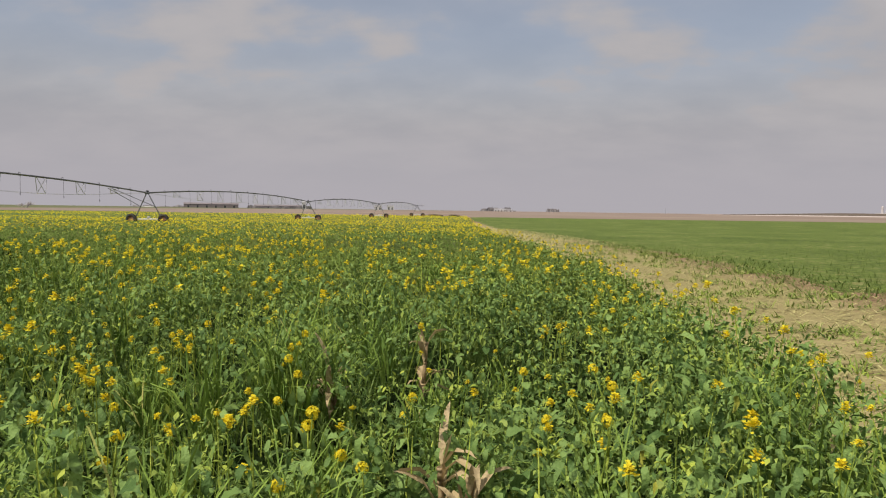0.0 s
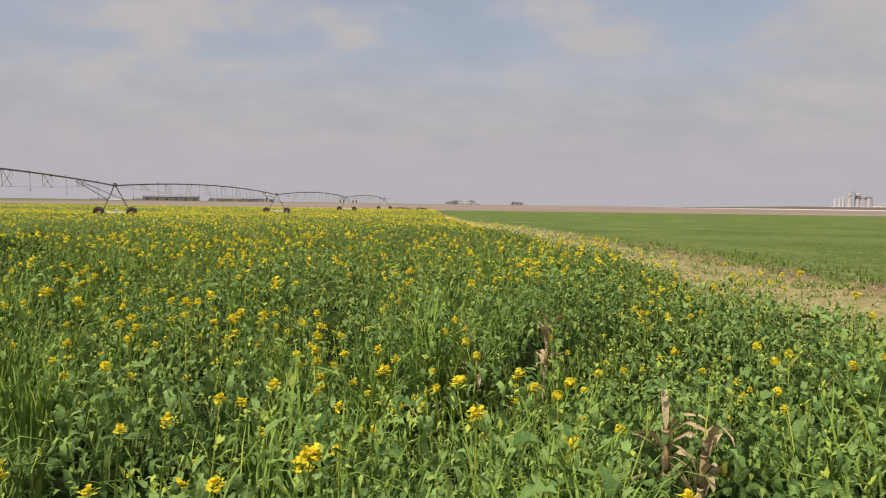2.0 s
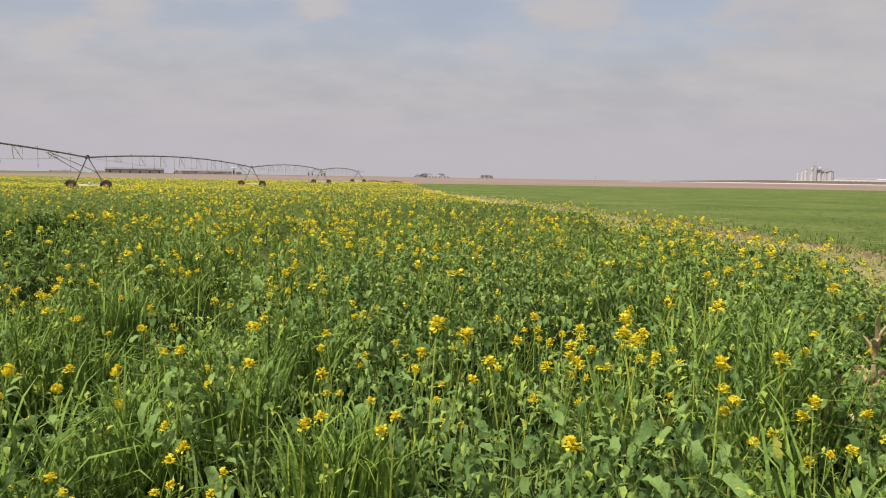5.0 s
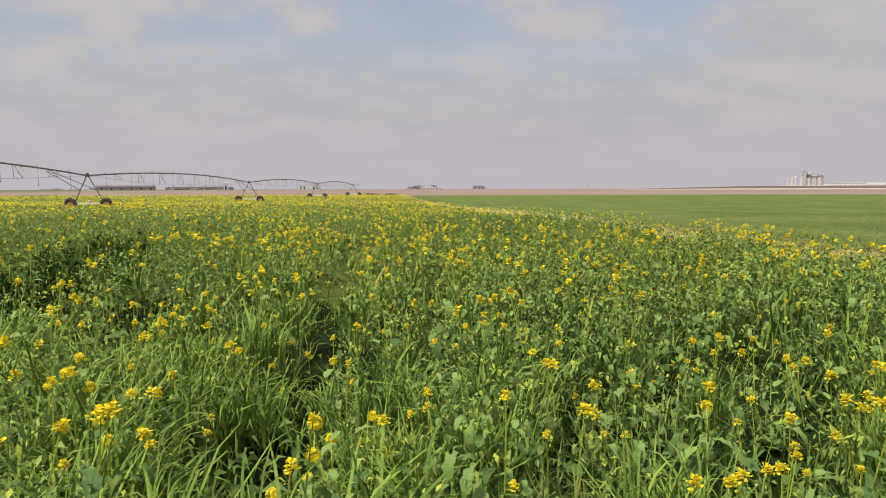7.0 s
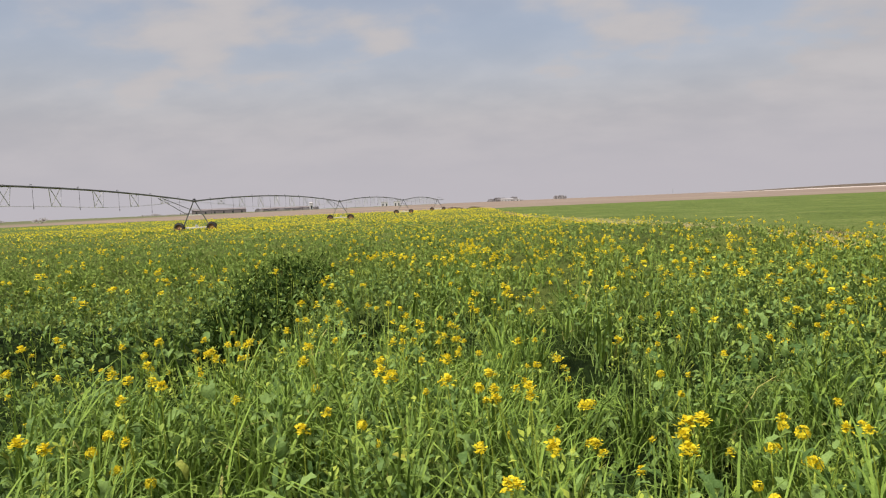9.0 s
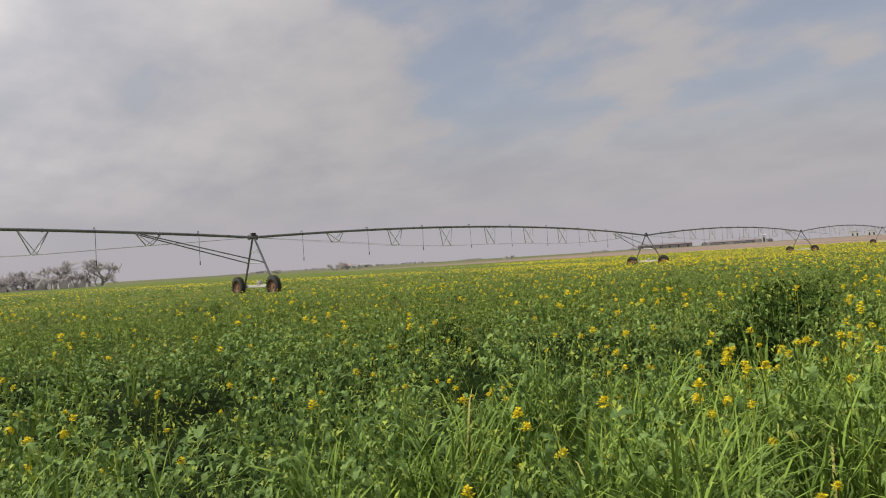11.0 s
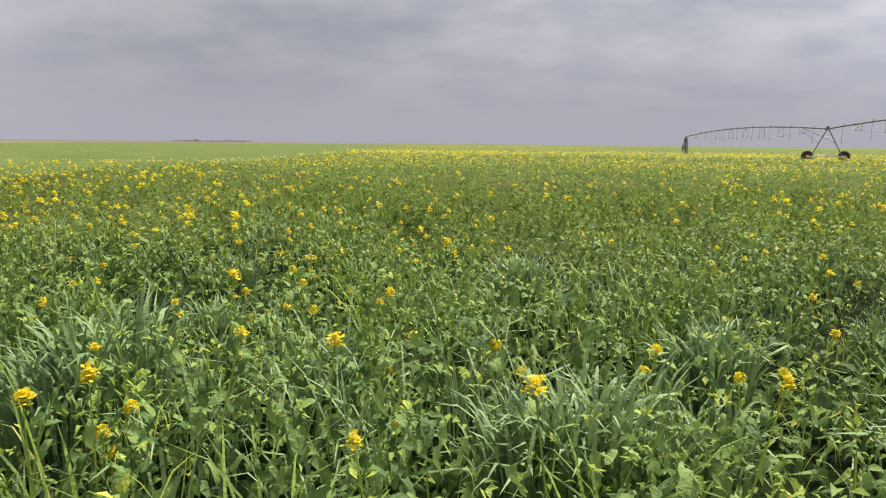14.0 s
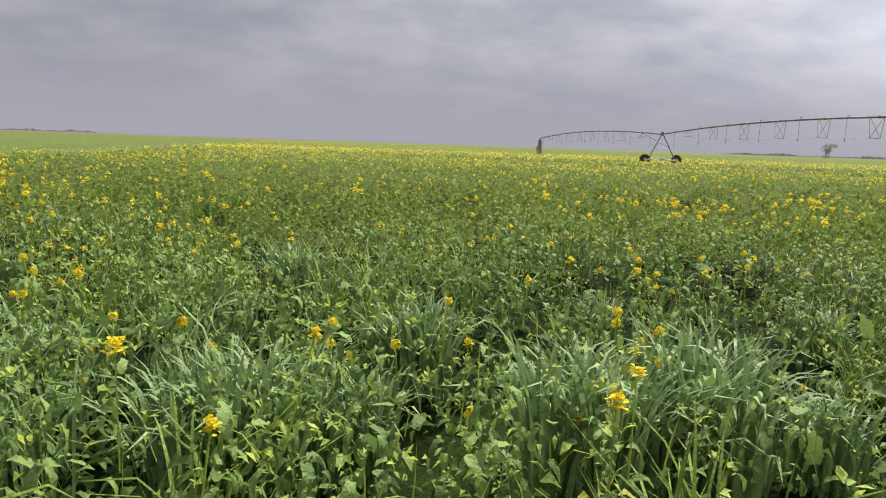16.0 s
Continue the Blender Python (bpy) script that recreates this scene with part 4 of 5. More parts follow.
def ring(bm, profile, sides=28, axis="Y", at=(0, 0, 0)):
    """A turned body: profile rows (along the axis, radius), closed on itself."""
    grid = []
    for k in range(sides):
        a = 2 * math.pi * k / sides
        line = []
        for s, r in profile:
            p = (r * math.cos(a), s, r * math.sin(a)) if axis == "Y" else (r * math.cos(a), r * math.sin(a), s)
            line.append(bm.verts.new((p[0] + at[0], p[1] + at[1], p[2] + at[2])))
        grid.append(line)
    for k in range(sides):
        for i in range(len(profile)):
            j = (i + 1) % len(profile)
            q = (grid[k][i], grid[k][j], grid[(k + 1) % sides][j], grid[(k + 1) % sides][i])
            try:
                bm.faces.new(q)
            except ValueError:
                pass
    bmesh.ops.recalc_face_normals(bm, faces=bm.faces)
    return bm


# ---- the irrigation machine: a pipe on wheeled towers ----
SPAN = 54.9
HEAD = 3.78  # height of the pipe at a tower
TOWERS = [(0.3, -2 * SPAN, -0.22), (0.0, -SPAN, 0.0), (-0.15, 0.0, 0.0), (-1.35, 54.5, -0.66), (-0.4, 2 * SPAN, -0.94), (0.8, 3 * SPAN, -0.84), (1.5, 4 * SPAN, -0.84)]
CENTRE_Y, CENTRE_DROP = -170.0, -0.5


def wheel(parent, x):
    tyre = bmesh.new()
    ring(tyre, [(-0.14, 0.36), (-0.17, 0.45), (-0.16, 0.58), (-0.10, 0.64), (0.10, 0.64), (0.16, 0.58), (0.17, 0.45), (0.14, 0.36)], 32)
    for k in range(22):
        a = 2 * math.pi * k / 22
        for s in (-1, 1):
            m = Matrix.Rotation(-a - s * 0.07, 4, "Y") @ Matrix.Translation((0.645, s * 0.08, 0)) @ Matrix.Rotation(s * 0.5, 4, "X")
            box(tyre, (0.05, 0.17, 0.05), (0, 0, 0), m)
    w = part("wheel", tyre, RUBBER, parent, "black lugged tractor tyre", True)
    w.location = (x, 0, 0.64)
    rim = bmesh.new()
    ring(rim, [(-0.13, 0.37), (-0.05, 0.33), (-0.03, 0.12), (0.03, 0.12), (0.05, 0.33), (0.13, 0.37), (0.10, 0.34), (-0.10, 0.34)], 24)
    rod(rim, (0, -0.09, 0), (0, 0.12, 0), 0.12, sides=14)
    part("rim", rim, RUST, w, "rusty steel rim")
    hub = bmesh.new()
    box(hub, (0.26, 0.2, 0.26), (0, 0.2, 0), None, 0.03)
    part("gearbox", hub, STEEL, w)


def build_tower():
    t = thing("irrigation_tower", "galvanised A-frame irrigation tower on two black tractor tyres", "irrigation tower", "towers of the irrigation machine")
    for x in (-2.05, 2.05):
        wheel(t, x)
    beam = bmesh.new()
    box(beam, (3.7, 0.13, 0.17), (0, 0.3, 0.66), None, 0.015)
    part("base_beam", beam, PALE, t, "pale steel base beam")
    for s in (-1, 1):
        leg = bmesh.new()
        rod(leg, (s * 1.72, 0.28, 0.7), (s * 0.13, 0.05, HEAD - 0.1), 0.062, sides=10)
        box(leg, (0.22, 0.2, 0.03), (s * 1.72, 0.28, 0.76))
        part("leg", leg, PIPE, t)
        brace = bmesh.new()
        rod(brace, (s * 0.95, 0.18, 2.15), (s * 0.22, -7.3, HEAD + 0.32), 0.036, sides=8)
        part("brace", brace, PIPE, t, "long sloping steel brace")
        stay = bmesh.new()
        rod(stay, (s * 0.62, 0.15, 2.75), (-s * 0.5, 0.12, 3.0), 0.018, sides=6)
        part("stay", stay, STEEL, t)
    tie = bmesh.new()
    rod(tie, (-0.95, 0.17, 2.15), (0.95, 0.17, 2.15), 0.03)
    part("tie_bar", tie, STEEL, t)
    drive = bmesh.new()
    box(drive, (0.34, 0.24, 0.26), (0, 0.32, 0.86), None, 0.03)
    rod(drive, (-1.75, 0.44, 0.72), (1.75, 0.44, 0.72), 0.022)
    part("drive_motor", drive, STEEL, t, "grey drive motor and shaft")
    head = bmesh.new()
    rod(head, (0, -0.28, HEAD), (0, 0.28, HEAD), 0.13, sides=14)
    rod(head, (0, -0.3, HEAD), (0, -0.24, HEAD), 0.17, sides=14)
    rod(head, (0, 0.24, HEAD), (0, 0.3, HEAD), 0.17, sides=14)
    part("pipe_joint", head, PIPE, t)
    lid = bmesh.new()
    box(lid, (0.22, 0.30, 0.18), (0, 0.05, HEAD + 0.20), None, 0.02)
    part("control_box", lid, ENGINE, t, "small dark control box")
    return t


def arch(s, length):
    """How far the pipe rises above the straight line between its ends."""
    u = s / length
    return 0.86 * 4 * u * (1 - u)


def build_span(x0, y0, z0, x1, y1, z1, label):
    """One span: the cambered pipe, its hanging trusses, tie rods and drop hoses."""
    length = math.hypot(x1 - x0, y1 - y0)
    sp = thing("irrigation_span", label, "irrigation span", "spans of the irrigation machine", pose(x0, y0, z0, 0, 0, math.degrees(math.atan2(x0 - x1, y1 - y0))))

    def top(s):
        return arch(s, length) + (z1 - z0) * s / length

    pipe = bmesh.new()
    rings, sides, steps = [], 12, 36
    for i in range(steps + 1):
        s = 0.28 + (length - 0.56) * i / steps
        rings.append([pipe.verts.new((0.085 * math.cos(2 * math.pi * k / sides), s, top(s) + 0.085 * math.sin(2 * math.pi * k / sides))) for k in range(sides)])
    for a, b in zip(rings, rings[1:]):
        for k in range(sides):
            pipe.faces.new((a[k], a[(k + 1) % sides], b[(k + 1) % sides], b[k]))
    bmesh.ops.recalc_face_normals(pipe, faces=pipe.faces)
    for i in range(1, 9):
        s = length * i / 9
        rod(pipe, (0, s - 0.02, top(s)), (0, s + 0.02, top(s)), 0.12, sides=12)
    part("pipe", pipe, PIPE, sp, "long cambered grey water pipe", True)
    gap = (length - 13.4) / 7
    nodes = []
    for k in range(8):
        s = 6.7 + gap * k
        deep = 0.72 if k in (0, 7) else 1.28 if k in (1, 6) else 1.55
        nodes.append((s, top(s) - deep))
        for side in (-1, 1):
            for dv in (-0.72, 0.72):
                bar = bmesh.new()
                angle_iron(bar, (side * 0.05, s + dv, top(s + dv) - 0.07), (side * 0.42, s, top(s) - deep), 0.046)
                part("truss_brace", bar, STEEL, sp)
        cross = bmesh.new()
        angle_iron(cross, (-0.44, s, top(s) - deep), (0.44, s, top(s) - deep), 0.06)
        part("cross_strut", cross, STEEL, sp)
    for side in (-1, 1):
        line = [(0.3, top(0.3) - 0.05)] + nodes + [(length - 0.3, top(length - 0.3) - 0.05)]
        for (s0, h0), (s1, h1) in zip(line, line[1:]):
            e0, e1 = (0.08 if s0 < 1 else 0.42), (0.08 if s1 > length - 1 else 0.42)
            tie = bmesh.new()
            rod(tie, (side * e0, s0, h0), (side * e1, s1, h1), 0.011, sides=5)
            part("truss_rod", tie, STEEL, sp, "thin steel truss rod")
    for k in range(9):
        s = 6.7 + gap * (k - 0.5)
        hose = bmesh.new()
        h = top(s)
        rod(hose, (0, s, h + 0.05), (0, s, h + 0.20), 0.018, sides=6)
        rod(hose, (0, s, h + 0.20), (0.16, s, h + 0.20), 0.018, sides=6)
        sway = 0.05 * math.sin(k * 2.3)
        rod(hose, (0.16, s, h + 0.20), (0.17, s + sway, h - 1.60), 0.013, sides=6)
        rod(hose, (0.17, s + sway, h - 1.60), (0.17, s + sway, h - 1.82), 0.035, 0.022, sides=8)
        part("drop_hose", hose, HOSE, sp, "black drop hose with sprinkler nozzle")
    return sp


tower = build_tower()
for i, (x, y, drop) in enumerate(TOWERS):
    m = pose(x, y, drop)
    if i == 0:
        tower.matrix_basis = m
    else:
        copy_thing(tower, m)
ends = [(0.0, CENTRE_Y, CENTRE_DROP)] + TOWERS
for (x0, y0, d0), (x1, y1, d1) in zip(ends, ends[1:]):
    build_span(x0, y0, HEAD + d0, x1, y1, HEAD + d1, "cambered irrigation pipe span with hanging trusses and hoses")


def build_overhang():
    o = thing("overhang_pipe", "short irrigation pipe overhang with end sprinkler", "irrigation pipe", "", pose(1.5, 4 * SPAN, HEAD - 0.84))
    p = bmesh.new()
    rod(p, (0, 0.3, 0), (0, 13.0, 0.1), 0.07, sides=10)
    part("pipe", p, PIPE, o)
    for s in (-1, 1):
        c = bmesh.new()
        rod(c, (s * 0.05, 12.5, 0.12), (0, 0.1, 1.2), 0.012, sides=5)
        part("stay_cable", c, STEEL, o)
    mast = bmesh.new()
    rod(mast, (0, 0.1, 0.1), (0, 0.1, 1.2), 0.04)
    part("mast", mast, STEEL, o)
    gun = bmesh.new()
    rod(gun, (0, 13.0, 0.1), (0, 13.0, 0.5), 0.03)
    rod(gun, (0, 13.0, 0.5), (0.3, 13.3, 0.75), 0.03, 0.02)
    part("end_sprinkler", gun, STEEL, o)


def build_centre():
    c = thing("pivot_centre", "dark steel pivot stand with riser pipe at the machine's end", "irrigation pivot", "", pose(0, CENTRE_Y, CENTRE_DROP))
    for sx in (-1, 1):
        for sy in (-1, 1):
            leg = bmesh.new()
            angle_iron(leg, (sx * 0.42, sy * 0.42 - 0.2, 0.15), (sx * 0.16, sy * 0.16 - 0.1, HEAD - 0.3), 0.11)
            part("leg", leg, PIPE, c)
    riser = bmesh.new()
    rod(riser, (0, 0, 0.1), (0, 0, HEAD + 0.05), 0.16, sides=14)
    rod(riser, (0, 0, HEAD), (0, 0.4, HEAD), 0.12, sides=14)
    part("riser", riser, PIPE, c)
    pad = bmesh.new()
    box(pad, (2.2, 2.4, 0.24), (0, 0, 0.1), None, 0.02)
    part("concrete_pad", pad, CONCRETE, c)
    cab = bmesh.new()
    box(cab, (0.6, 0.35, 0.9), (0.45, 0.1, 1.7), None, 0.02)
    part("control_panel", cab, PANEL, c)


build_overhang()
build_centre()


# ---- the pump under its tin arch ----
def build_shelter():
    s = thing("pump_shelter", "small arched white tin shelter on four yellowed posts", "shelter", "", pose(-12.4, -25.85, 0.0, 0, 0, 14))
    half, wide = 0.85, 1.12
    for k in range(6):
        a0, a1 = math.pi * (0.04 + 0.92 * k / 6), math.pi * (0.04 + 0.92 * (k + 1) / 6)
        strip_bm = bmesh.new()
        n = 5
        rows = []
        for j in range(n + 1):
            a = a0 + (a1 - a0) * j / n
            r = 1.0 + 0.012 * math.cos(j * math.pi)
            rows.append([strip_bm.verts.new((e, math.cos(a) * wide * r, 1.28 + math.sin(a) * 0.98 * r)) for e in (-half, half)])
        for p, q in zip(rows, rows[1:]):
            strip_bm.faces.new((p[0], p[1], q[1], q[0]))
        bmesh.ops.recalc_face_normals(strip_bm, faces=strip_bm.faces)
        bmesh.ops.solidify(strip_bm, geom=strip_bm.faces[:], thickness=0.018)
        # northern sheets take the dark copy, for the arch's unlit inside
        part("roof_sheet", strip_bm, TIN if k >= 3 else TIN_SHADED, s, "white tin sheet" if k >= 3 else "tin sheet painted dark for the shade inside the arch")
    for x in (-half + 0.04, half - 0.04):
        for y in (-wide + 0.03, wide - 0.03):
            p = bmesh.new()
            rod(p, (x, y, 0.0), (x, y, 1.40), 0.034, sides=8)
            part("post", p, POST, s)
        hoop = bmesh.new()
        last = None
        for k in range(13):
            a = math.pi * (0.04 + 0.92 * k / 12)
            now = (x, math.cos(a) * (wide - 0.03), 1.26 + math.sin(a) * 0.95)
            if last:
                rod(hoop, last, now, 0.022, sides=6)
            last = now
        part("hoop", hoop, STEEL, s)
    for y in (-wide + 0.03, wide - 0.03):
        r = bmesh.new()
        rod(r, (-half, y, 0.55), (half, y, 0.55), 0.025, sides=6)
        part("side_rail", r, POST, s)


def build_engine():
    e = thing("pump_engine", "black diesel pump engine with upright exhaust under the shelter", "pump engine", "", pose(-12.4, -25.75, 0.1) @ Matrix.Scale(1.08, 4))
    b = bmesh.new()
    box(b, (0.95, 0.62, 0.55), (0, -0.05, 0.62), None, 0.05)
    box(b, (0.75, 0.42, 0.34), (0, 0.0, 1.02), None, 0.05)
    part("engine_block", b, ENGINE, e)
    rad = bmesh.new()
    box(rad, (0.85, 0.16, 0.8), (0, 0.42, 0.95), None, 0.03)
    part("radiator", rad, ENGINE, e)
    for k in range(6):
        f = bmesh.new()
        box(f, (0.82, 0.02, 0.025), (0, 0.515, 0.66 + 0.115 * k))
        part("radiator_bar", f, STEEL, e)
    ex = bmesh.new()
    rod(ex, (0.1, -0.05, 1.1), (0.1, -0.05, 1.5), 0.10, sides=12)
    rod(ex, (0.1, -0.05, 1.5), (0.1, -0.02, 1.93), 0.045, sides=10)
    part("exhaust_stack", ex, ENGINE, e)
    fly = bmesh.new()
    rod(fly, (0, -0.40, 0.62), (0, -0.52, 0.62), 0.3, sides=20)
    part("flywheel", fly, ENGINE, e)
    skid = bmesh.new()
    for x in (-0.35, 0.35):
        box(skid, (0.1, 1.5, 0.14), (x, 0, 0.22), None, 0.01)
    box(skid, (0.8, 0.1, 0.26), (0, -0.3, 0.32), None, 0.01)
    box(skid, (0.8, 0.1, 0.26), (0, 0.3, 0.32), None, 0.01)
    part("skid", skid, ENGINE, e)
    tank = bmesh.new()
    rod(tank, (0, -0.85, 0.62), (0, -0.62, 0.62), 0.18, sides=16)
    rod(tank, (0, -0.78, 0.3), (0, -0.78, 0.62), 0.08, sides=12)
    part("pump_casing", tank, STEEL, e)


def build_panel():
    p = thing("switch_box", "grey metal switch box on a post beside the pump", "switch box", "", pose(-12.2, -24.15, 0.06))
    post = bmesh.new()
    box(post, (0.08, 0.1, 1.0), (0, 0, 0.5), None, 0.008)
    part("post", post, STEEL, p)
    body = bmesh.new()
    box(body, (0.28, 0.40, 0.70), (0, 0, 1.18), None, 0.03)
    part("cabinet", body, PANEL, p)
    door = bmesh.new()
    box(door, (0.03, 0.34, 0.62), (0.153, 0, 1.18), None, 0.008)
    part("door", door, PANEL, p)
    top = bmesh.new()
    box(top, (0.34, 0.46, 0.04), (0, 0, 1.55), None, 0.008)
    part("rain_hood", top, STEEL, p)


pad = bmesh.new()
box(pad, (2.6, 3.5, 0.16), (-12.5, -25.4, 0.04), None, 0.03)
tagged(part("concrete_pad", pad, CONCRETE), "low concrete pad under the pump shelter", "concrete pad")
build_shelter()
build_engine()
build_panel()


# ---- single plants that stand out near the way ----
def build_mustard(seed, heads):
    r = random.Random(seed)
    p = thing("mustard_plant", "tall mustard plant with lobed leaves and yellow flower heads", "mustard plant", "tall mustard plants")
    stem = bmesh.new()
    pts = [Vector((0, 0, 0))]
    for k in range(5):
        pts.append(pts[-1] + Vector((r.uniform(-0.02, 0.02), r.uniform(-0.02, 0.02), 0.125)))
    for k in range(5):
        rod(stem, pts[k], pts[k + 1], 0.006 - 0.0007 * k, 0.0055 - 0.0007 * k, 6)
    tips = [pts[-1]]
    for k in range(heads - 1):
        a = r.uniform(0, 6.28)
        start = pts[3 + k % 2]
        tip = start + Vector((math.cos(a) * 0.07, math.sin(a) * 0.07, r.uniform(0.1, 0.2)))
        rod(stem, start, tip, 0.0035, 0.0022, 5)
        tips.append(tip)
    part("stem", stem, BUD, p, "pale green stem", True)
    for k in range(9):
        bm = bmesh.new()
        c = pts[1 + k % 4] + Vector((0, 0, r.uniform(0, 0.08)))
        n = np.array([[c.x, c.y, c.z]])
        size = r.uniform(0.07, 0.11)
        v, f = leaves(n, np.array([k * 2.4]), np.array([r.uniform(0.2, 0.9)]), np.array([size]), np.array([size * 0.55]), np.array([r.uniform(0.6, 1.4)]), LOBED)
        vs = [bm.verts.new(q) for q in v]
        for t in f:
            bm.faces.new([vs[i] for i in t])
        part("leaf", bm, LEAF, p, "", True)
    for tip in tips:
        bm = bmesh.new()
        for k in range(22):
            a, e = r.uniform(0, 6.28), r.uniform(-0.8, 1.4)
            d = Vector((math.cos(a) * math.cos(e), math.sin(a) * math.cos(e), math.sin(e)))
            c = tip + d * 0.015 * r.uniform(0.7, 1.3)
            side = d.cross(Vector((0.3, 0.2, 1))).normalized()
            for q in range(4):
                way = Matrix.Rotation(q * math.pi / 2 + k, 3, d) @ side
                wide = d.cross(way) * 0.0042
                l = 0.0105
                vs = [bm.verts.new(c), bm.verts.new(c + way * l * 0.6 - wide + d * 0.002), bm.verts.new(c + way * l + d * 0.001), bm.verts.new(c + way * l * 0.6 + wide + d * 0.002)]
                bm.faces.new(vs)
        part("flower_head", bm, PETAL, p, "round head of yellow flowers")
    return p


PLANTS = [(40.54, -19.76), (41.20, -18.94), (42.92, -19.59), (40.70, -20.99), (37.38, -19.61), (37.78, -19.11), (35.58, -23.59), (35.36, -23.31), (35.42, -23.16), (36.93, -27.28),
          (36.56, -27.86), (37.58, -27.88), (38.41, -28.10), (38.16, -21.27), (38.47, -21.37), (39.12, -20.79), (39.65, -20.63), (39.91, -21.00), (40.87, -20.74), (40.76, -21.34),
          (38.72, -20.23), (39.82, -29.09), (39.51, -29.26), (39.30, -28.62), (38.81, -28.24), (39.54, -27.19), (37.38, -27.11), (37.85, -28.11), (36.58, -28.14), (35.05, -30.34)]
PLANTS += [(43.92, -21.84), (44.60, -21.73), (44.85, -21.86), (44.69, -22.07), (45.76, -20.93), (43.83, -22.31), (45.47, -21.22), (44.03, -20.25), (45.37, -20.56), (44.84, -20.99),
           (43.32, -21.09), (42.14, -20.66), (46.07, -18.14), (44.25, -20.75), (46.28, -19.18), (34.71, -30.29), (35.80, -29.78)]
kinds = [build_mustard(3, 2), build_mustard(8, 3), build_mustard(21, 1)]
for i, (x, y) in enumerate(PLANTS):
    m = pose(x, y, float(land(x, y)) - 0.01, 0, 0, i * 77.0) @ Matrix.Scale(1.06 + 0.05 * math.sin(i * 1.7), 4)
    if i < 3:
        kinds[i].matrix_basis = m
    else:
        copy_thing(kinds[i % 3], m)


def build_bush(name, seed, tall, radius, shoots, per, size, mat, label, category, group):
    """A leafy bush: stems that fan out from one foot, set with drooping leaves all the way up."""
    r = np.random.default_rng(seed)
    b = thing(name, label, category, group)
    stem = bmesh.new()
    base, yaw = [], []
    for k in range(shoots):
        a, out = r.uniform(0, 6.28), radius * math.sqrt(r.random())
        top = np.array([math.cos(a) * out, math.sin(a) * out, tall * r.uniform(0.68, 1.0) * (1 - 0.3 * (out / radius) ** 2)])
        foot = np.array([math.cos(a) * out * 0.35, math.sin(a) * out * 0.35, 0.0])
        mid = foot + (top - foot) * 0.5 + np.array([math.cos(a), math.sin(a), 0]) * out * 0.2
        rod(stem, foot, mid, 0.007, 0.005, 5)
        rod(stem, mid, top, 0.005, 0.003, 5)
        u = np.linspace(0.10, 1.0, per) ** 0.62
        line = np.where(u[:, None] < 0.5, foot + (mid - foot) * (u[:, None] * 2), mid + (top - mid) * (u[:, None] * 2 - 1))
        base.append(line + r.normal(0, 0.014, line.shape))
        yaw.append(r.uniform(0, 6.28, per))
    base, yaw = np.concatenate(base), np.concatenate(yaw)
    base[:, 2] = np.maximum(base[:, 2], 0.02)
    n = len(base)
    length = size * r.uniform(0.6, 1.3, n)
    v, f = leaves(base, yaw, r.uniform(-0.1, 1.0, n), length, length * r.uniform(0.42, 0.68, n), r.uniform(0.3, 1.7, n), TOOTHED_FAR, 0.4)
    me = bpy.data.meshes.new("foliage")
    me.from_pydata(v.tolist(), [], f.tolist())
    me.materials.append(mat)
    me.polygons.foreach_set("use_smooth", np.full(len(f), True))
    new("foliage", me).parent = b
    part("stem", stem, BUD, b, "pale green branching stem", True)
    return b


def set_out(protos, spots):
    for i, (x, y, size) in enumerate(spots):
        m = pose(x, y, float(land(x, y)) - 0.02, 0, 0, i * 83.0) @ Matrix.Scale(size, 4)
        if i < len(protos):
            protos[i].matrix_basis = m
        else:
            copy_thing(protos[i % len(protos)], m)


lots = random.Random(31)
spots = []
while len(spots) < 52:
    x = 35.5 - 19.5 * lots.random() ** 1.4
    y = float(gap_y(x)) - 0.42 - 0.55 * lots.random() ** 1.4
    if all(math.hypot(x - a, y - b) > 0.34 for a, b, c in spots):
        spots.append((x, y, lots.uniform(0.78, 1.16)))
set_out([build_bush("hedge_bush", k, 0.86, 0.30, 14, 14, 0.130, HEDGE, "tall dark green leafy bush along the bare gap", "bush", "bushes along the gap") for k in (51, 52, 53)], spots[:52] + [(35.3 - 2.4 * lots.random(), -27.4 - 1.2 * lots.random(), lots.uniform(0.65, 0.95)) for k in range(12)])
set_out([build_bush("rank_tussock", k, 0.84, 0.34, 14, 13, 0.120, RANK, "rank dark green tussock in the crop, painted blacker for its shade", "bush", "dark tussocks in the crop") for k in (71, 72)],
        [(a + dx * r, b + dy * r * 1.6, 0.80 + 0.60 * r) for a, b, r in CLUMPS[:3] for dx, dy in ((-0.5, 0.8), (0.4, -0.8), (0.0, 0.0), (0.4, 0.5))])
spots = []
while len(spots) < 60:
    x = 36.3 - 17.0 * lots.random() ** 1.4
    lo, hi = float(gap_y(x)) + 0.42, float(track_y(x)) - 0.42
    y = lots.uniform(lo, hi)
    if hi > lo and all(math.hypot(x - a, y - b) > 0.36 for a, b, c in spots):
        spots.append((x, y, lots.uniform(0.75, 1.4)))
while len(spots) < 88:
    x = 37.0 - 13.0 * lots.random() ** 1.3
    y = float(track_y(x)) + 0.40 + 0.8 * lots.random() ** 1.5
    if all(math.hypot(x - a, y - b) > 0.32 for a, b, c in spots):
        spots.append((x, y, lots.uniform(0.9, 1.4)))
set_out([build_bush("weed_bush", k, 0.54, 0.24, 11, 13, 0.118, WEED, "bushy green weed beside the trodden track", "bush", "weeds beside the track") for k in (61, 62, 63)], spots)


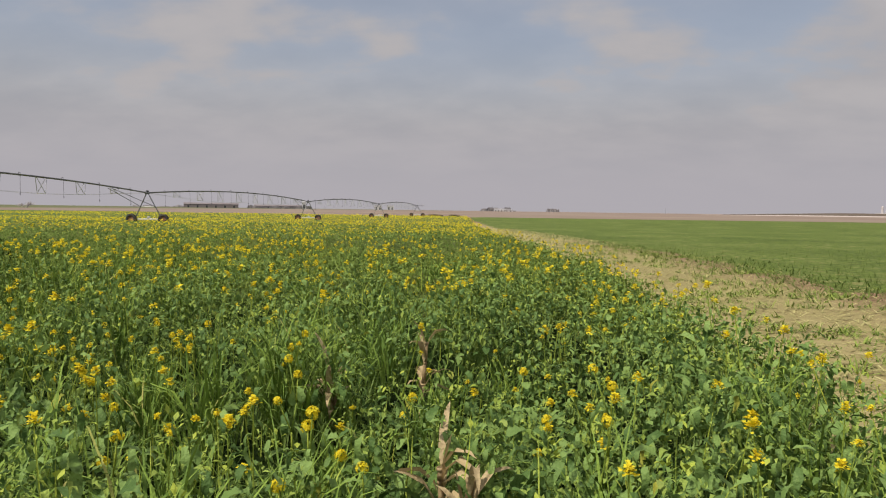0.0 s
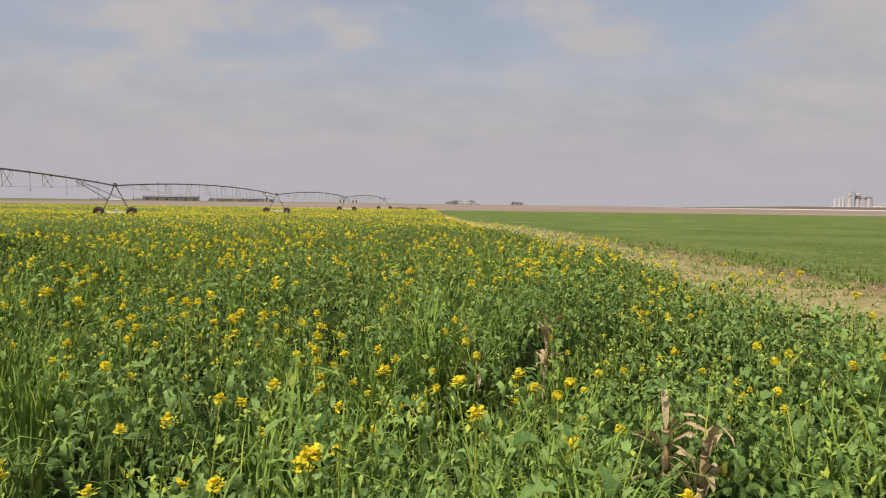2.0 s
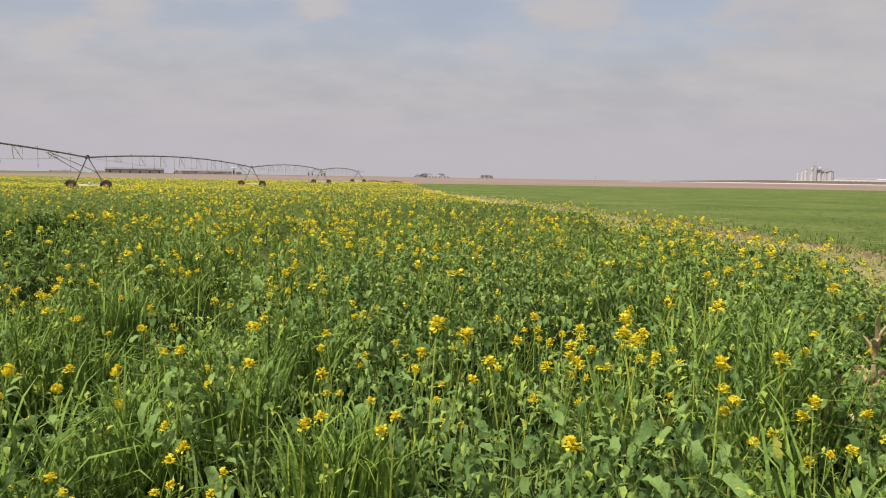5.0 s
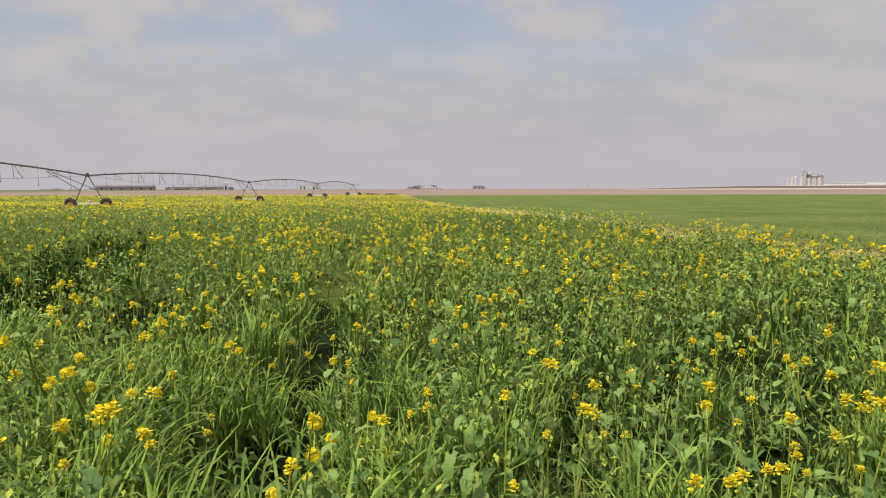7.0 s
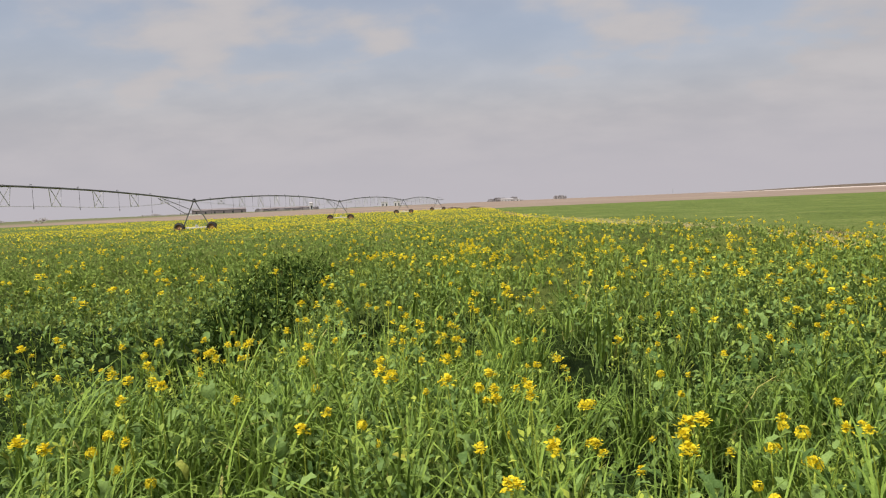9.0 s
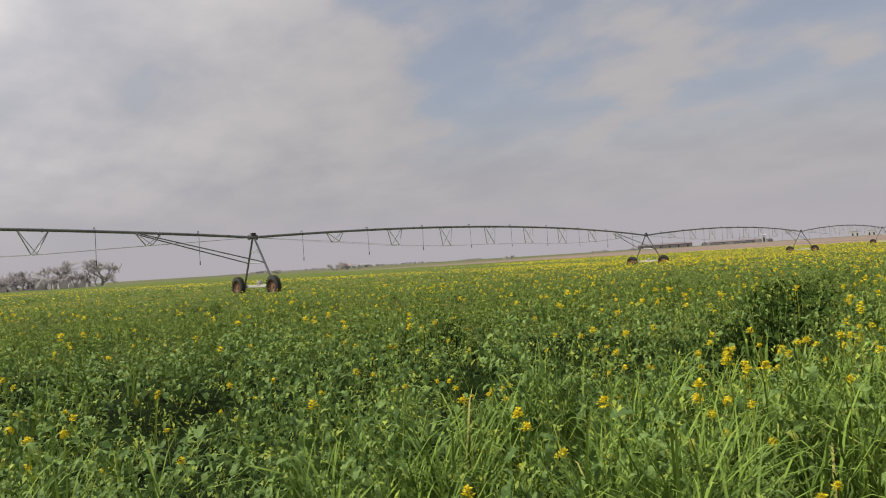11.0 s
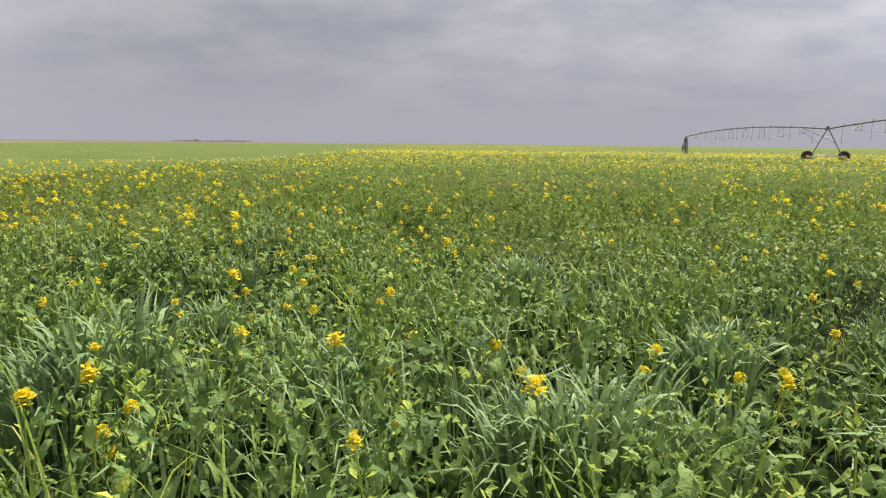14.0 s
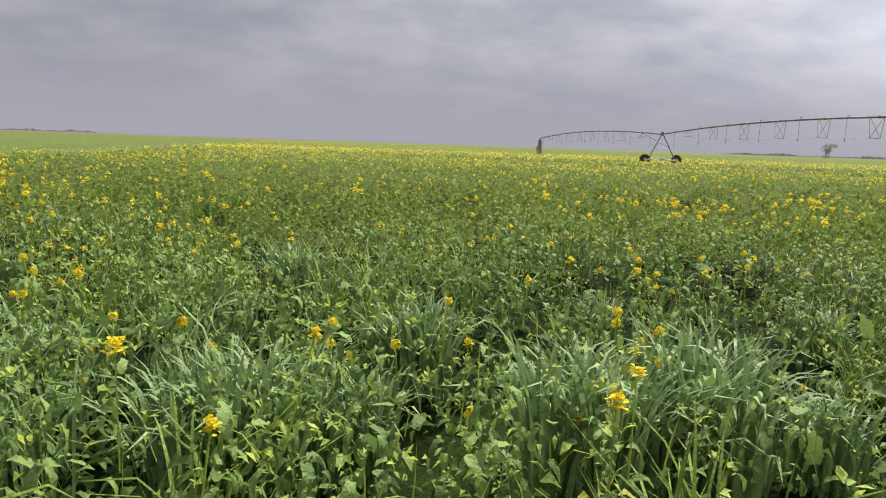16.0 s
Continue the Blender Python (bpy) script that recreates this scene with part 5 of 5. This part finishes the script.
def build_tuft(seed, mat, label, wide):
    """A stout tuft of upright oat blades that arch near their tips, in four shoots."""
    r = np.random.default_rng(seed)
    t = thing("oat_tuft", label, "grass tuft", "tufts of oats")
    for q in range(4):
        n = 38
        a, rad = r.uniform(0, 6.28, n), np.sqrt(r.random(n)) * 0.10
        cx, cy = 0.11 * math.cos(q * 1.57 + seed), 0.11 * math.sin(q * 1.57 + seed)
        foot = r.uniform(0.02, 0.36, n)
        base = np.stack([cx + np.cos(a) * rad, cy + np.sin(a) * rad, foot], -1)
        length = (0.74 - foot) * r.uniform(0.75, 1.05, n)
        v, f = leaves(base, a + r.normal(0, 0.7, n), r.uniform(1.42, 1.62, n), length, wide * r.uniform(0.65, 1.2, n), 0.5 + 2.0 * r.random(n), BLADE_LONG, 0.16, 2.8)
        me = bpy.data.meshes.new("shoot")
        me.from_pydata(v.tolist(), [], f.tolist())
        me.materials.append(mat)
        me.polygons.foreach_set("use_smooth", np.full(len(f), True))
        new("shoot", me).parent = t
    return t


NORTH = [(x + (0.0 if abs(x + 0.118 * y - 37.95) > 0.38 else 0.42 if x + 0.118 * y > 37.95 else -0.42), y) for x, y in [(40.46, -20.66), (40.10, -18.50), (41.10, -20.90), (40.90, -20.62), (41.30, -20.45), (40.65, -19.9), (41.4, -19.3), (39.9, -19.0), (40.7, -18.3), (39.55, -16.8), (41.9, -21.1), (39.2, -15.2), (43.1, -20.2), (42.6, -19.3)]]
for spots, mat, size, wide, label in ((SOUTH, OAT, 1.0, 0.0215, "thick tuft of broad arching blue-green oat blades"), (NORTH, GRASS, 0.9, 0.0115, "tuft of fresh green oat blades among the mustard")):
    tufts = [build_tuft(k, mat, label, wide) for k in (1, 2, 3)]
    for i, (x, y) in enumerate(spots):
        m = pose(x, y, float(land(x, y)), 0, 0, i * 71.0) @ Matrix.Scale((size if i < 13 else size * 0.7) * (1 + 0.12 * math.sin(i * 2.1)), 4)
        if i < 3:
            tufts[i].matrix_basis = m
        else:
            copy_thing(tufts[i % 3], m)


def build_stalk(x, y, tall, seed, lean):
    """A dead maize stalk with its split husks still on it."""
    r = random.Random(seed)
    s = thing("corn_stalk", "broken dry tan corn stalk with ragged husks in the crop", "corn stalk", "dead corn stalks", pose(x, y, float(land(x, y)) - 0.02, lean, lean * 0.4, seed * 40))
    bm = bmesh.new()
    k, z = 0, 0.0
    while z < tall:
        h = min(0.14, tall - z + 0.01)
        rod(bm, (0, 0, z), (0, 0, z + h), 0.014, 0.0125, 8)
        rod(bm, (0, 0, z + h - 0.012), (0, 0, z + h), 0.017, 0.015, 8)
        z += h
    part("stem", bm, HUSK, s, "", True)
    for k in range(15):
        c = np.array([[0.012 * math.cos(k * 2.1), 0.012 * math.sin(k * 2.1), tall * r.uniform(0.45, 1.0)]])
        n = r.uniform(0.12, 0.28)
        form = shape([(0, 0, 0), (0.2, 0.45, 0.25), (0.5, 0.5, 0.3), (0.8, 0.3, 0.1), (1.0, 0, 0)])
        v, f = leaves(c, np.array([k * 2.1]), np.array([r.uniform(1.2, 1.6)]), np.array([n]), np.array([r.uniform(0.022, 0.044)]), np.array([r.uniform(0.3, 2.9)]), form, 0.3, 1.2)
        bm = bmesh.new()
        vs = [bm.verts.new(q) for q in v]
        for t in f:
            bm.faces.new([vs[i] for i in t])
        part("husk", bm, HUSK, s, "", True)


build_stalk(45.17, -21.73, 0.62, 1, 4)
build_stalk(45.12, -21.60, 0.60, 2, -3)
build_stalk(44.66, -19.65, 0.68, 3, 5)
build_stalk(44.20, -20.05, 0.62, 4, -5)


# ---- trees, bare in winter ----
def bare_tree(name, seed, tall, spreading, label, category, group, depth=5, bushy=False):
    r = random.Random(seed)
    t = thing(name, label, category, group)
    wood, twigs = bmesh.new(), bmesh.new()

    def grow(a, d, length, radius, level):
        b = a + d * length
        rod(wood if level < 3 else twigs, a, b, radius, radius * 0.7, 6 if level < 2 else 4 if level < 3 else 3)
        if level >= depth:
            return
        for k in range((4, 4, 4, 3, 4)[min(level, 4)]):
            axis = Vector((r.uniform(-1, 1), r.uniform(-1, 1), r.uniform(-0.4, 0.4))).normalized()
            way = (Matrix.Rotation(r.uniform(0.3, spreading), 3, axis) @ d + Vector((0, 0, 0.06))).normalized()
            grow(a + d * length * r.uniform(0.45, 1.0), way, length * r.uniform(0.55, 0.9), max(radius * 0.58, 0.05), level + 1)

    if bushy:
        for k in range(5):
            a = r.uniform(0, 6.28)
            grow(Vector((math.cos(a) * 0.5, math.sin(a) * 0.5, 0)), Vector((math.cos(a) * 0.5, math.sin(a) * 0.5, 1)).normalized(), tall * 0.32, 0.11, 1)
    else:
        grow(Vector((0, 0, 0)), Vector((r.uniform(-0.08, 0.08), r.uniform(-0.08, 0.08), 1)).normalized(), tall * 0.34, tall * 0.024, 0)
    part("trunk", wood, BARK, t, "grey trunk and limbs")
    part("crown", twigs, TWIG, t, "open crown of bare twigs")
    return t


def from_eye(yaw, d):
    """A place d metres from the middle of the way, on that bearing."""
    return 39.0 - d * math.sin(radians(yaw)), -25.0 + d * math.cos(radians(yaw))


def plant_copies(protos, places, base_tall):
    for i, (x, y, tall) in enumerate(places):
        m = pose(x, y, float(land(x, y)) - 0.1, 0, 0, i * 67.0) @ Matrix.Diagonal((1.25 * tall / base_tall, 1.25 * tall / base_tall, tall / base_tall, 1))
        if i < len(protos):
            protos[i].matrix_basis = m
        else:
            copy_thing(protos[i % len(protos)], m)


trees = [bare_tree("bare_tree", s, 10.0, 1.05, "leafless grey deciduous tree on the far field edge", "tree", "bare trees on the field edge") for s in (4, 9, 15)]
places = [(-400, -67, 8.0), (-400, -56, 11.5), (-404, -63, 7.5), (-470, -33, 11.0), (-400, 143, 9.0), (-400, 104, 9.5), (-404, 86, 8.0), (-398, 118, 8.5), (-300, -507, 9.5)]
r0 = random.Random(5)
plant_copies(trees, places, 7.6)
bushes = [bare_tree("bare_shrub", s, 6.0, 1.1, "tangled leafless shrub in the far hedge", "shrub", "shrubs on the field edge", 4, True) for s in (31, 44)]
places = [(-402 + r0.uniform(-5, 5), 46 + 6.2 * k, r0.uniform(6.0, 8.0)) for k in range(16)]
places += [(-430 + r0.uniform(-8, 8), -24 + 7.5 * k + r0.uniform(-2, 2), r0.uniform(3.0, 5.2)) for k in range(9)]
places += [(-445 + r0.uniform(-8, 8), -210 + 14 * k + r0.uniform(-4, 4), r0.uniform(1.8, 3.4)) for k in range(9)]
places += [(*from_eye(a, 600), h) for a, h in ((132.0, 3.6), (131.2, 3.0), (133.0, 2.6), (122.5, 3.4), (121.8, 2.4))]
places += [(*from_eye(a, 560), h) for a, h in ((52.0, 5.5), (51.0, 5.0), (50.2, 3.8), (56.5, 3.0), (38.0, 3.5))]
plant_copies(bushes, places, 5.0)


def far_wood(name, yaw0, yaw1, d, tall, seed, label, mat=None):
    """A far band of trees: many small clumps of uneven height."""
    r = np.random.default_rng(seed)
    n = 260
    t = r.random(n)
    yaw = np.radians(yaw0 + (yaw1 - yaw0) * t)
    dist = d + r.uniform(-15, 15, n)
    x, y = 39 - dist * np.sin(yaw), -25 + dist * np.cos(yaw)
    env = 0.55 + 0.45 * np.sin(t * 9 + seed) * np.sin(t * 23 + 1)
    h = tall * env * r.uniform(0.5, 1.0, n)
    bm_v, bm_f = [], []
    for i in range(n):
        for k in range(5):
            c = np.array([x[i], y[i], float(land(x[i], y[i]))]) + r.normal(0, 1, 3) * [tall * 0.25, tall * 0.25, 0]
            w = tall * 0.22
            a = r.uniform(0, 6.28)
            o = np.array([math.cos(a) * w, math.sin(a) * w, 0])
            q = len(bm_v)
            bm_v += [c - o, c + o, c + o * 0.8 + [0, 0, h[i] * r.uniform(0.4, 0.8)], c + [0, 0, h[i]], c - o * 0.8 + [0, 0, h[i] * r.uniform(0.4, 0.8)]]
            bm_f += [(q, q + 1, q + 2), (q, q + 2, q + 4), (q + 4, q + 2, q + 3)]
    soup(name, [(np.array(bm_v), np.array(bm_f), mat or SCRUB)], label, "wood", smooth=False)


far_wood("far_wood", 80.8, 69.3, 452, 6.5, 12, "tangled brown winter hedge on the far field edge")
far_wood("far_wood", 91.0, 83.0, 470, 3.6, 13, "low brown scrub on the far field edge")
far_wood("far_wood", 117.2, 115.9, 1700, 13, 1, "dark far trees round a farm works")
far_wood("far_wood", 114.0, 111.6, 1690, 14, 2, "dark far trees beside a white shed")
far_wood("far_wood", 120.5, 117.6, 1720, 8, 3, "low dark far trees")
far_wood("far_wood", 134.5, 129.5, 640, 3.0, 4, "low far scrub on the horizon")
far_wood("far_wood", 204.8, 198.5, 1700, 6.5, 5, "long low dark tree belt on the horizon")
far_wood("far_wood", 4.75, 2.4, 2030, 15, 6, "dark trees round a far farmhouse", FAR_DARK)
for a in (-0.62, -0.98):
    far_wood("far_wood", a + 0.09, a - 0.09, 2030, 11, 7, "small dark far clump of trees", FAR_DARK)
far_wood("far_wood", 23.2, 18.6, 1705, 9, 8, "low dark far tree belt", FAR_DARK)
far_wood("far_wood", 31.5, 26.0, 1900, 6, 9, "low dark far tree belt")
far_wood("far_wood", 60.5, 40.0, 1500, 6, 10, "thin far scrub line on the horizon")
far_wood("far_wood", 152.0, 138.0, 1400, 6, 11, "thin far scrub line on the horizon")


# ---- far buildings ----
def shed(name, yaw, d, long, deep, eaves, ridge, wall, roof, label, category, openings=3, turn=0.0):
    x, y = from_eye(yaw, d)
    s = thing(name, label, category, "", pose(x, y, float(land(x, y)) - 0.2, 0, 0, yaw + turn))
    w = bmesh.new()
    box(w, (long, deep, eaves), (0, 0, eaves / 2))
    part("wall", w, wall, s)
    rf = bmesh.new()
    a, b = long / 2 + 0.5, deep / 2 + 0.6
    v = [rf.verts.new(p) for p in ((-a, -b, eaves), (a, -b, eaves), (a, b, eaves), (-a, b, eaves), (-a, 0, ridge), (a, 0, ridge))]
    for f in ((0, 1, 5, 4), (2, 3, 4, 5), (0, 4, 3), (1, 2, 5), (3, 2, 1, 0)):
        rf.faces.new([v[i] for i in f])
    part("roof", rf, roof, s)
    for k in range(openings):
        o = bmesh.new()
        box(o, (min(3.5, long / (openings * 2.2)), 0.3, eaves * 0.6), (long * ((k + 0.5) / openings - 0.5), -deep / 2 - 0.05, eaves * 0.34))
        part("door" if k % 2 else "window", o, PANE, s)
    return s


shed("white_shed", 114.55, 1690, 36, 14, 5.5, 8.5, SHED, SHED, "long white metal shed far across the plain", "shed")
shed("farmhouse", 3.35, 2000, 34, 14, 5, 8.5, SHED, ROOF, "far pale farmhouse with grey roof", "house", 4)
shed("farm_shed", 2.7, 2010, 26, 12, 4, 6, SHED, ROOF, "far pale farm shed", "shed", 2)
shed("long_barn", 26.0, 1700, 118, 20, 8, 11.5, SHED_DARK, SHED_DARK, "long low brown barn on the horizon", "barn", 6)
shed("long_barn", 21.0, 1720, 110, 20, 6, 9, SHED_DARK, SHED_DARK, "low brown barn on the horizon", "barn", 5)
shed("white_building", 19.0, 1650, 8, 8, 15, 17, SHED, SHED, "small white building on the horizon", "building", 1)
shed("white_building", 13.2, 2200, 22, 14, 13, 15, SHED, ROOF, "pale square building on the horizon", "building", 2)
shed("white_building", 12.2, 2200, 20, 14, 13, 15, SHED, ROOF, "pale square building on the horizon", "building", 2)
shed("farm_shed", 51.3, 900, 16, 10, 3.6, 5.6, SHED, RED_ROOF, "low white farm shed with a faded red roof", "shed", 2)
shed("farm_shed", 49.6, 930, 11, 9, 3.2, 5.0, SHED, ROOF, "small pale shed beside the far farm", "shed", 1)
shed("works_shed", 120.3, 1720, 26, 12, 6, 9, HAZE_BLUE, HAZE_BLUE, "low dark works shed far off", "shed", 2)


def cylinder_store(name, yaw, d, radius, tall, cone, mat, label, category, group=""):
    x, y = from_eye(yaw, d)
    s = thing(name, label, category, group, pose(x, y, float(land(x, y)) - 0.2))
    b = bmesh.new()
    rod(b, (0, 0, 0), (0, 0, tall), radius, sides=24)
    part("wall", b, mat, s, "", False)
    c = bmesh.new()
    rod(c, (0, 0, tall + 0.01), (0, 0, tall + cone), radius * 1.02, radius * 0.12, 24)
    part("roof", c, mat, s)
    for k in range(1, 5):
        h = bmesh.new()
        rod(h, (0, 0, tall * k / 5 - 0.12), (0, 0, tall * k / 5 + 0.12), radius * 1.012, sides=24)
        part("band", h, STEEL, s)
    return s


for yaw in (115.75, 115.4):
    cylinder_store("storage_tank", yaw, 1700, 3.6, 17, 3, HAZE_BLUE, "tall dark steel tank far across the plain", "tank", "tanks at the works")

E0 = math.degrees(math.atan2(-(1440.0 - 39.0), 3025.0))
STEP = 0.0362  # degrees for 1.6 m of width at the elevator
for off, radius, tall in ((-30, 2.6, 24), (-22, 3.4, 27), (-16, 3.6, 30), (-5, 5, 38), (8, 6.5, 40), (17, 6.5, 30), (27, 7.5, 32)):
    cylinder_store("grain_silo", E0 - off * STEP, 2000, radius, tall, 1.6, SILO, "tall pale concrete grain silo on the far plain", "silo", "silos of the grain elevator")


def build_headhouse():
    x, y = from_eye(E0, 1990)
    h = thing("elevator_headhouse", "tall narrow headhouse above the pale grain silos", "grain elevator", "", pose(x, y, float(land(x, y)) - 0.2, 0, 0, E0))
    b = bmesh.new()
    box(b, (6, 8, 48), (0, 0, 24))
    box(b, (9, 9, 5), (0, 0, 45))
    part("shaft", b, HAZE_BLUE, h, "dark slim shaft")
    g = bmesh.new()
    box(g, (40, 4, 2), (18, 0, 36))
    part("gallery", g, HAZE_BLUE, h)
    for k in range(5):
        leg = bmesh.new()
        box(leg, (0.6, 0.6, 35), (4 + k * 8, 0, 17.5))
        part("gallery_leg", leg, HAZE_BLUE, h)
    t = bmesh.new()
    rod(t, (0, 0, 47.5), (0, 0, 58), 1.5, 1.1)
    part("vent_mast", t, HAZE_BLUE, h)
    spout = bmesh.new()
    rod(spout, (-2, 0, 44), (-17, 0, 35), 0.6, sides=8)
    part("spout", spout, HAZE_BLUE, h)
    low = bmesh.new()
    box(low, (104, 14, 8), (0, 8, 4))
    part("receiving_shed", low, SHED, h)


build_headhouse()
for k, (off, long, tall) in enumerate(((66, 98, 12.5), (116, 60, 11.5), (156, 52, 13.5), (206, 96, 11.0), (280, 70, 11.0))):
    shed("storage_shed", E0 - off * STEP, 2010, long, 18, tall, tall + 2.5, SHED, SHED if k % 2 else ROOF, "long pale storage shed beside the grain elevator", "shed", 8)


def build_brush(yaw, d, long, tall, seed):
    """A low heap of dark cut brush."""
    x, y = from_eye(yaw, d)
    r = np.random.default_rng(seed)
    n = 420
    u, w, h = r.uniform(-1, 1, n), r.uniform(-1, 1, n), r.random(n)
    base = np.stack([u * long / 2, w * 1.2, h * tall * 0.8 * (1 - 0.5 * u ** 2)], -1)
    v, f = leaves(base, r.uniform(0, 6.28, n), r.uniform(-0.3, 1.2, n), r.uniform(0.4, 0.9, n), r.uniform(0.06, 0.16, n), r.uniform(0, 0.8, n), SPEAR)
    me = bpy.data.meshes.new("brush_heap")
    me.from_pydata(v.tolist(), [], f.tolist())
    me.materials.append(BRUSH)
    ob = tagged(new("brush_heap", me), "low dark heap of dry brush at the field's end", "brush heap", "heaps of brush")
    ob.matrix_basis = pose(x, y, float(land(x, y)) + 0.02, 0, 0, yaw)


build_brush(7.4, 262, 5.6, 0.9, 3)
build_brush(5.85, 262, 4.2, 0.8, 4)


def build_mast(yaw, d, tall):
    x, y = from_eye(yaw, d)
    t = thing("lattice_mast", "slim far lattice mast against the hazy sky", "mast", "", pose(x, y, float(land(x, y)) - 0.2))
    for k in range(3):
        a = k * 2 * math.pi / 3
        l = bmesh.new()
        rod(l, (math.cos(a) * tall * 0.05, math.sin(a) * tall * 0.05, 0), (math.cos(a) * 0.3, math.sin(a) * 0.3, tall), 0.35, 0.2, 6)
        part("leg", l, HAZE_BLUE, t)
    for k in range(8):
        h = tall * (k + 1) / 9
        w = tall * 0.05 * (1 - h / tall) + 0.3
        c = bmesh.new()
        for j in range(3):
            a, b = j * 2 * math.pi / 3, (j + 1) * 2 * math.pi / 3
            rod(c, (math.cos(a) * w, math.sin(a) * w, h), (math.cos(b) * w, math.sin(b) * w, h), 0.15, sides=5)
        part("cross_bars", c, HAZE_BLUE, t)


build_mast(119.4, 1710, 40)
build_mast(-9.4, 2300, 16)


def build_bank(name, yaw0, yaw1, d, tall, wide, mat, label, category):
    """A long low ridge across the plain."""
    bm = bmesh.new()
    rows = []
    for k in range(25):
        yaw = yaw0 + (yaw1 - yaw0) * k / 24
        fade = min(1.0, 4 * k / 24 + 0.15)
        line = []
        for off, h in ((-wide, -0.3), (-wide * 0.3, tall * fade), (wide * 0.3, tall * fade), (wide, -0.3)):
            x, y = from_eye(yaw, d + off)
            line.append(bm.verts.new((x, y, float(land(x, y)) + h)))
        rows.append(line)
    for p, q in zip(rows, rows[1:]):
        for i in range(3):
            bm.faces.new((p[i], p[i + 1], q[i + 1], q[i]))
    bmesh.ops.recalc_face_normals(bm, faces=bm.faces)
    tagged(part(name, bm, mat), label, category, kind="structure")


build_bank("embankment", -13.6, -50.0, 1300, 5.0, 9, BRUSH, "long low dark embankment across the plain", "embankment")
build_bank("road", -12.0, -50.0, 900, 0.9, 6, PALE_ROAD, "pale straight farm road across the plain", "road")
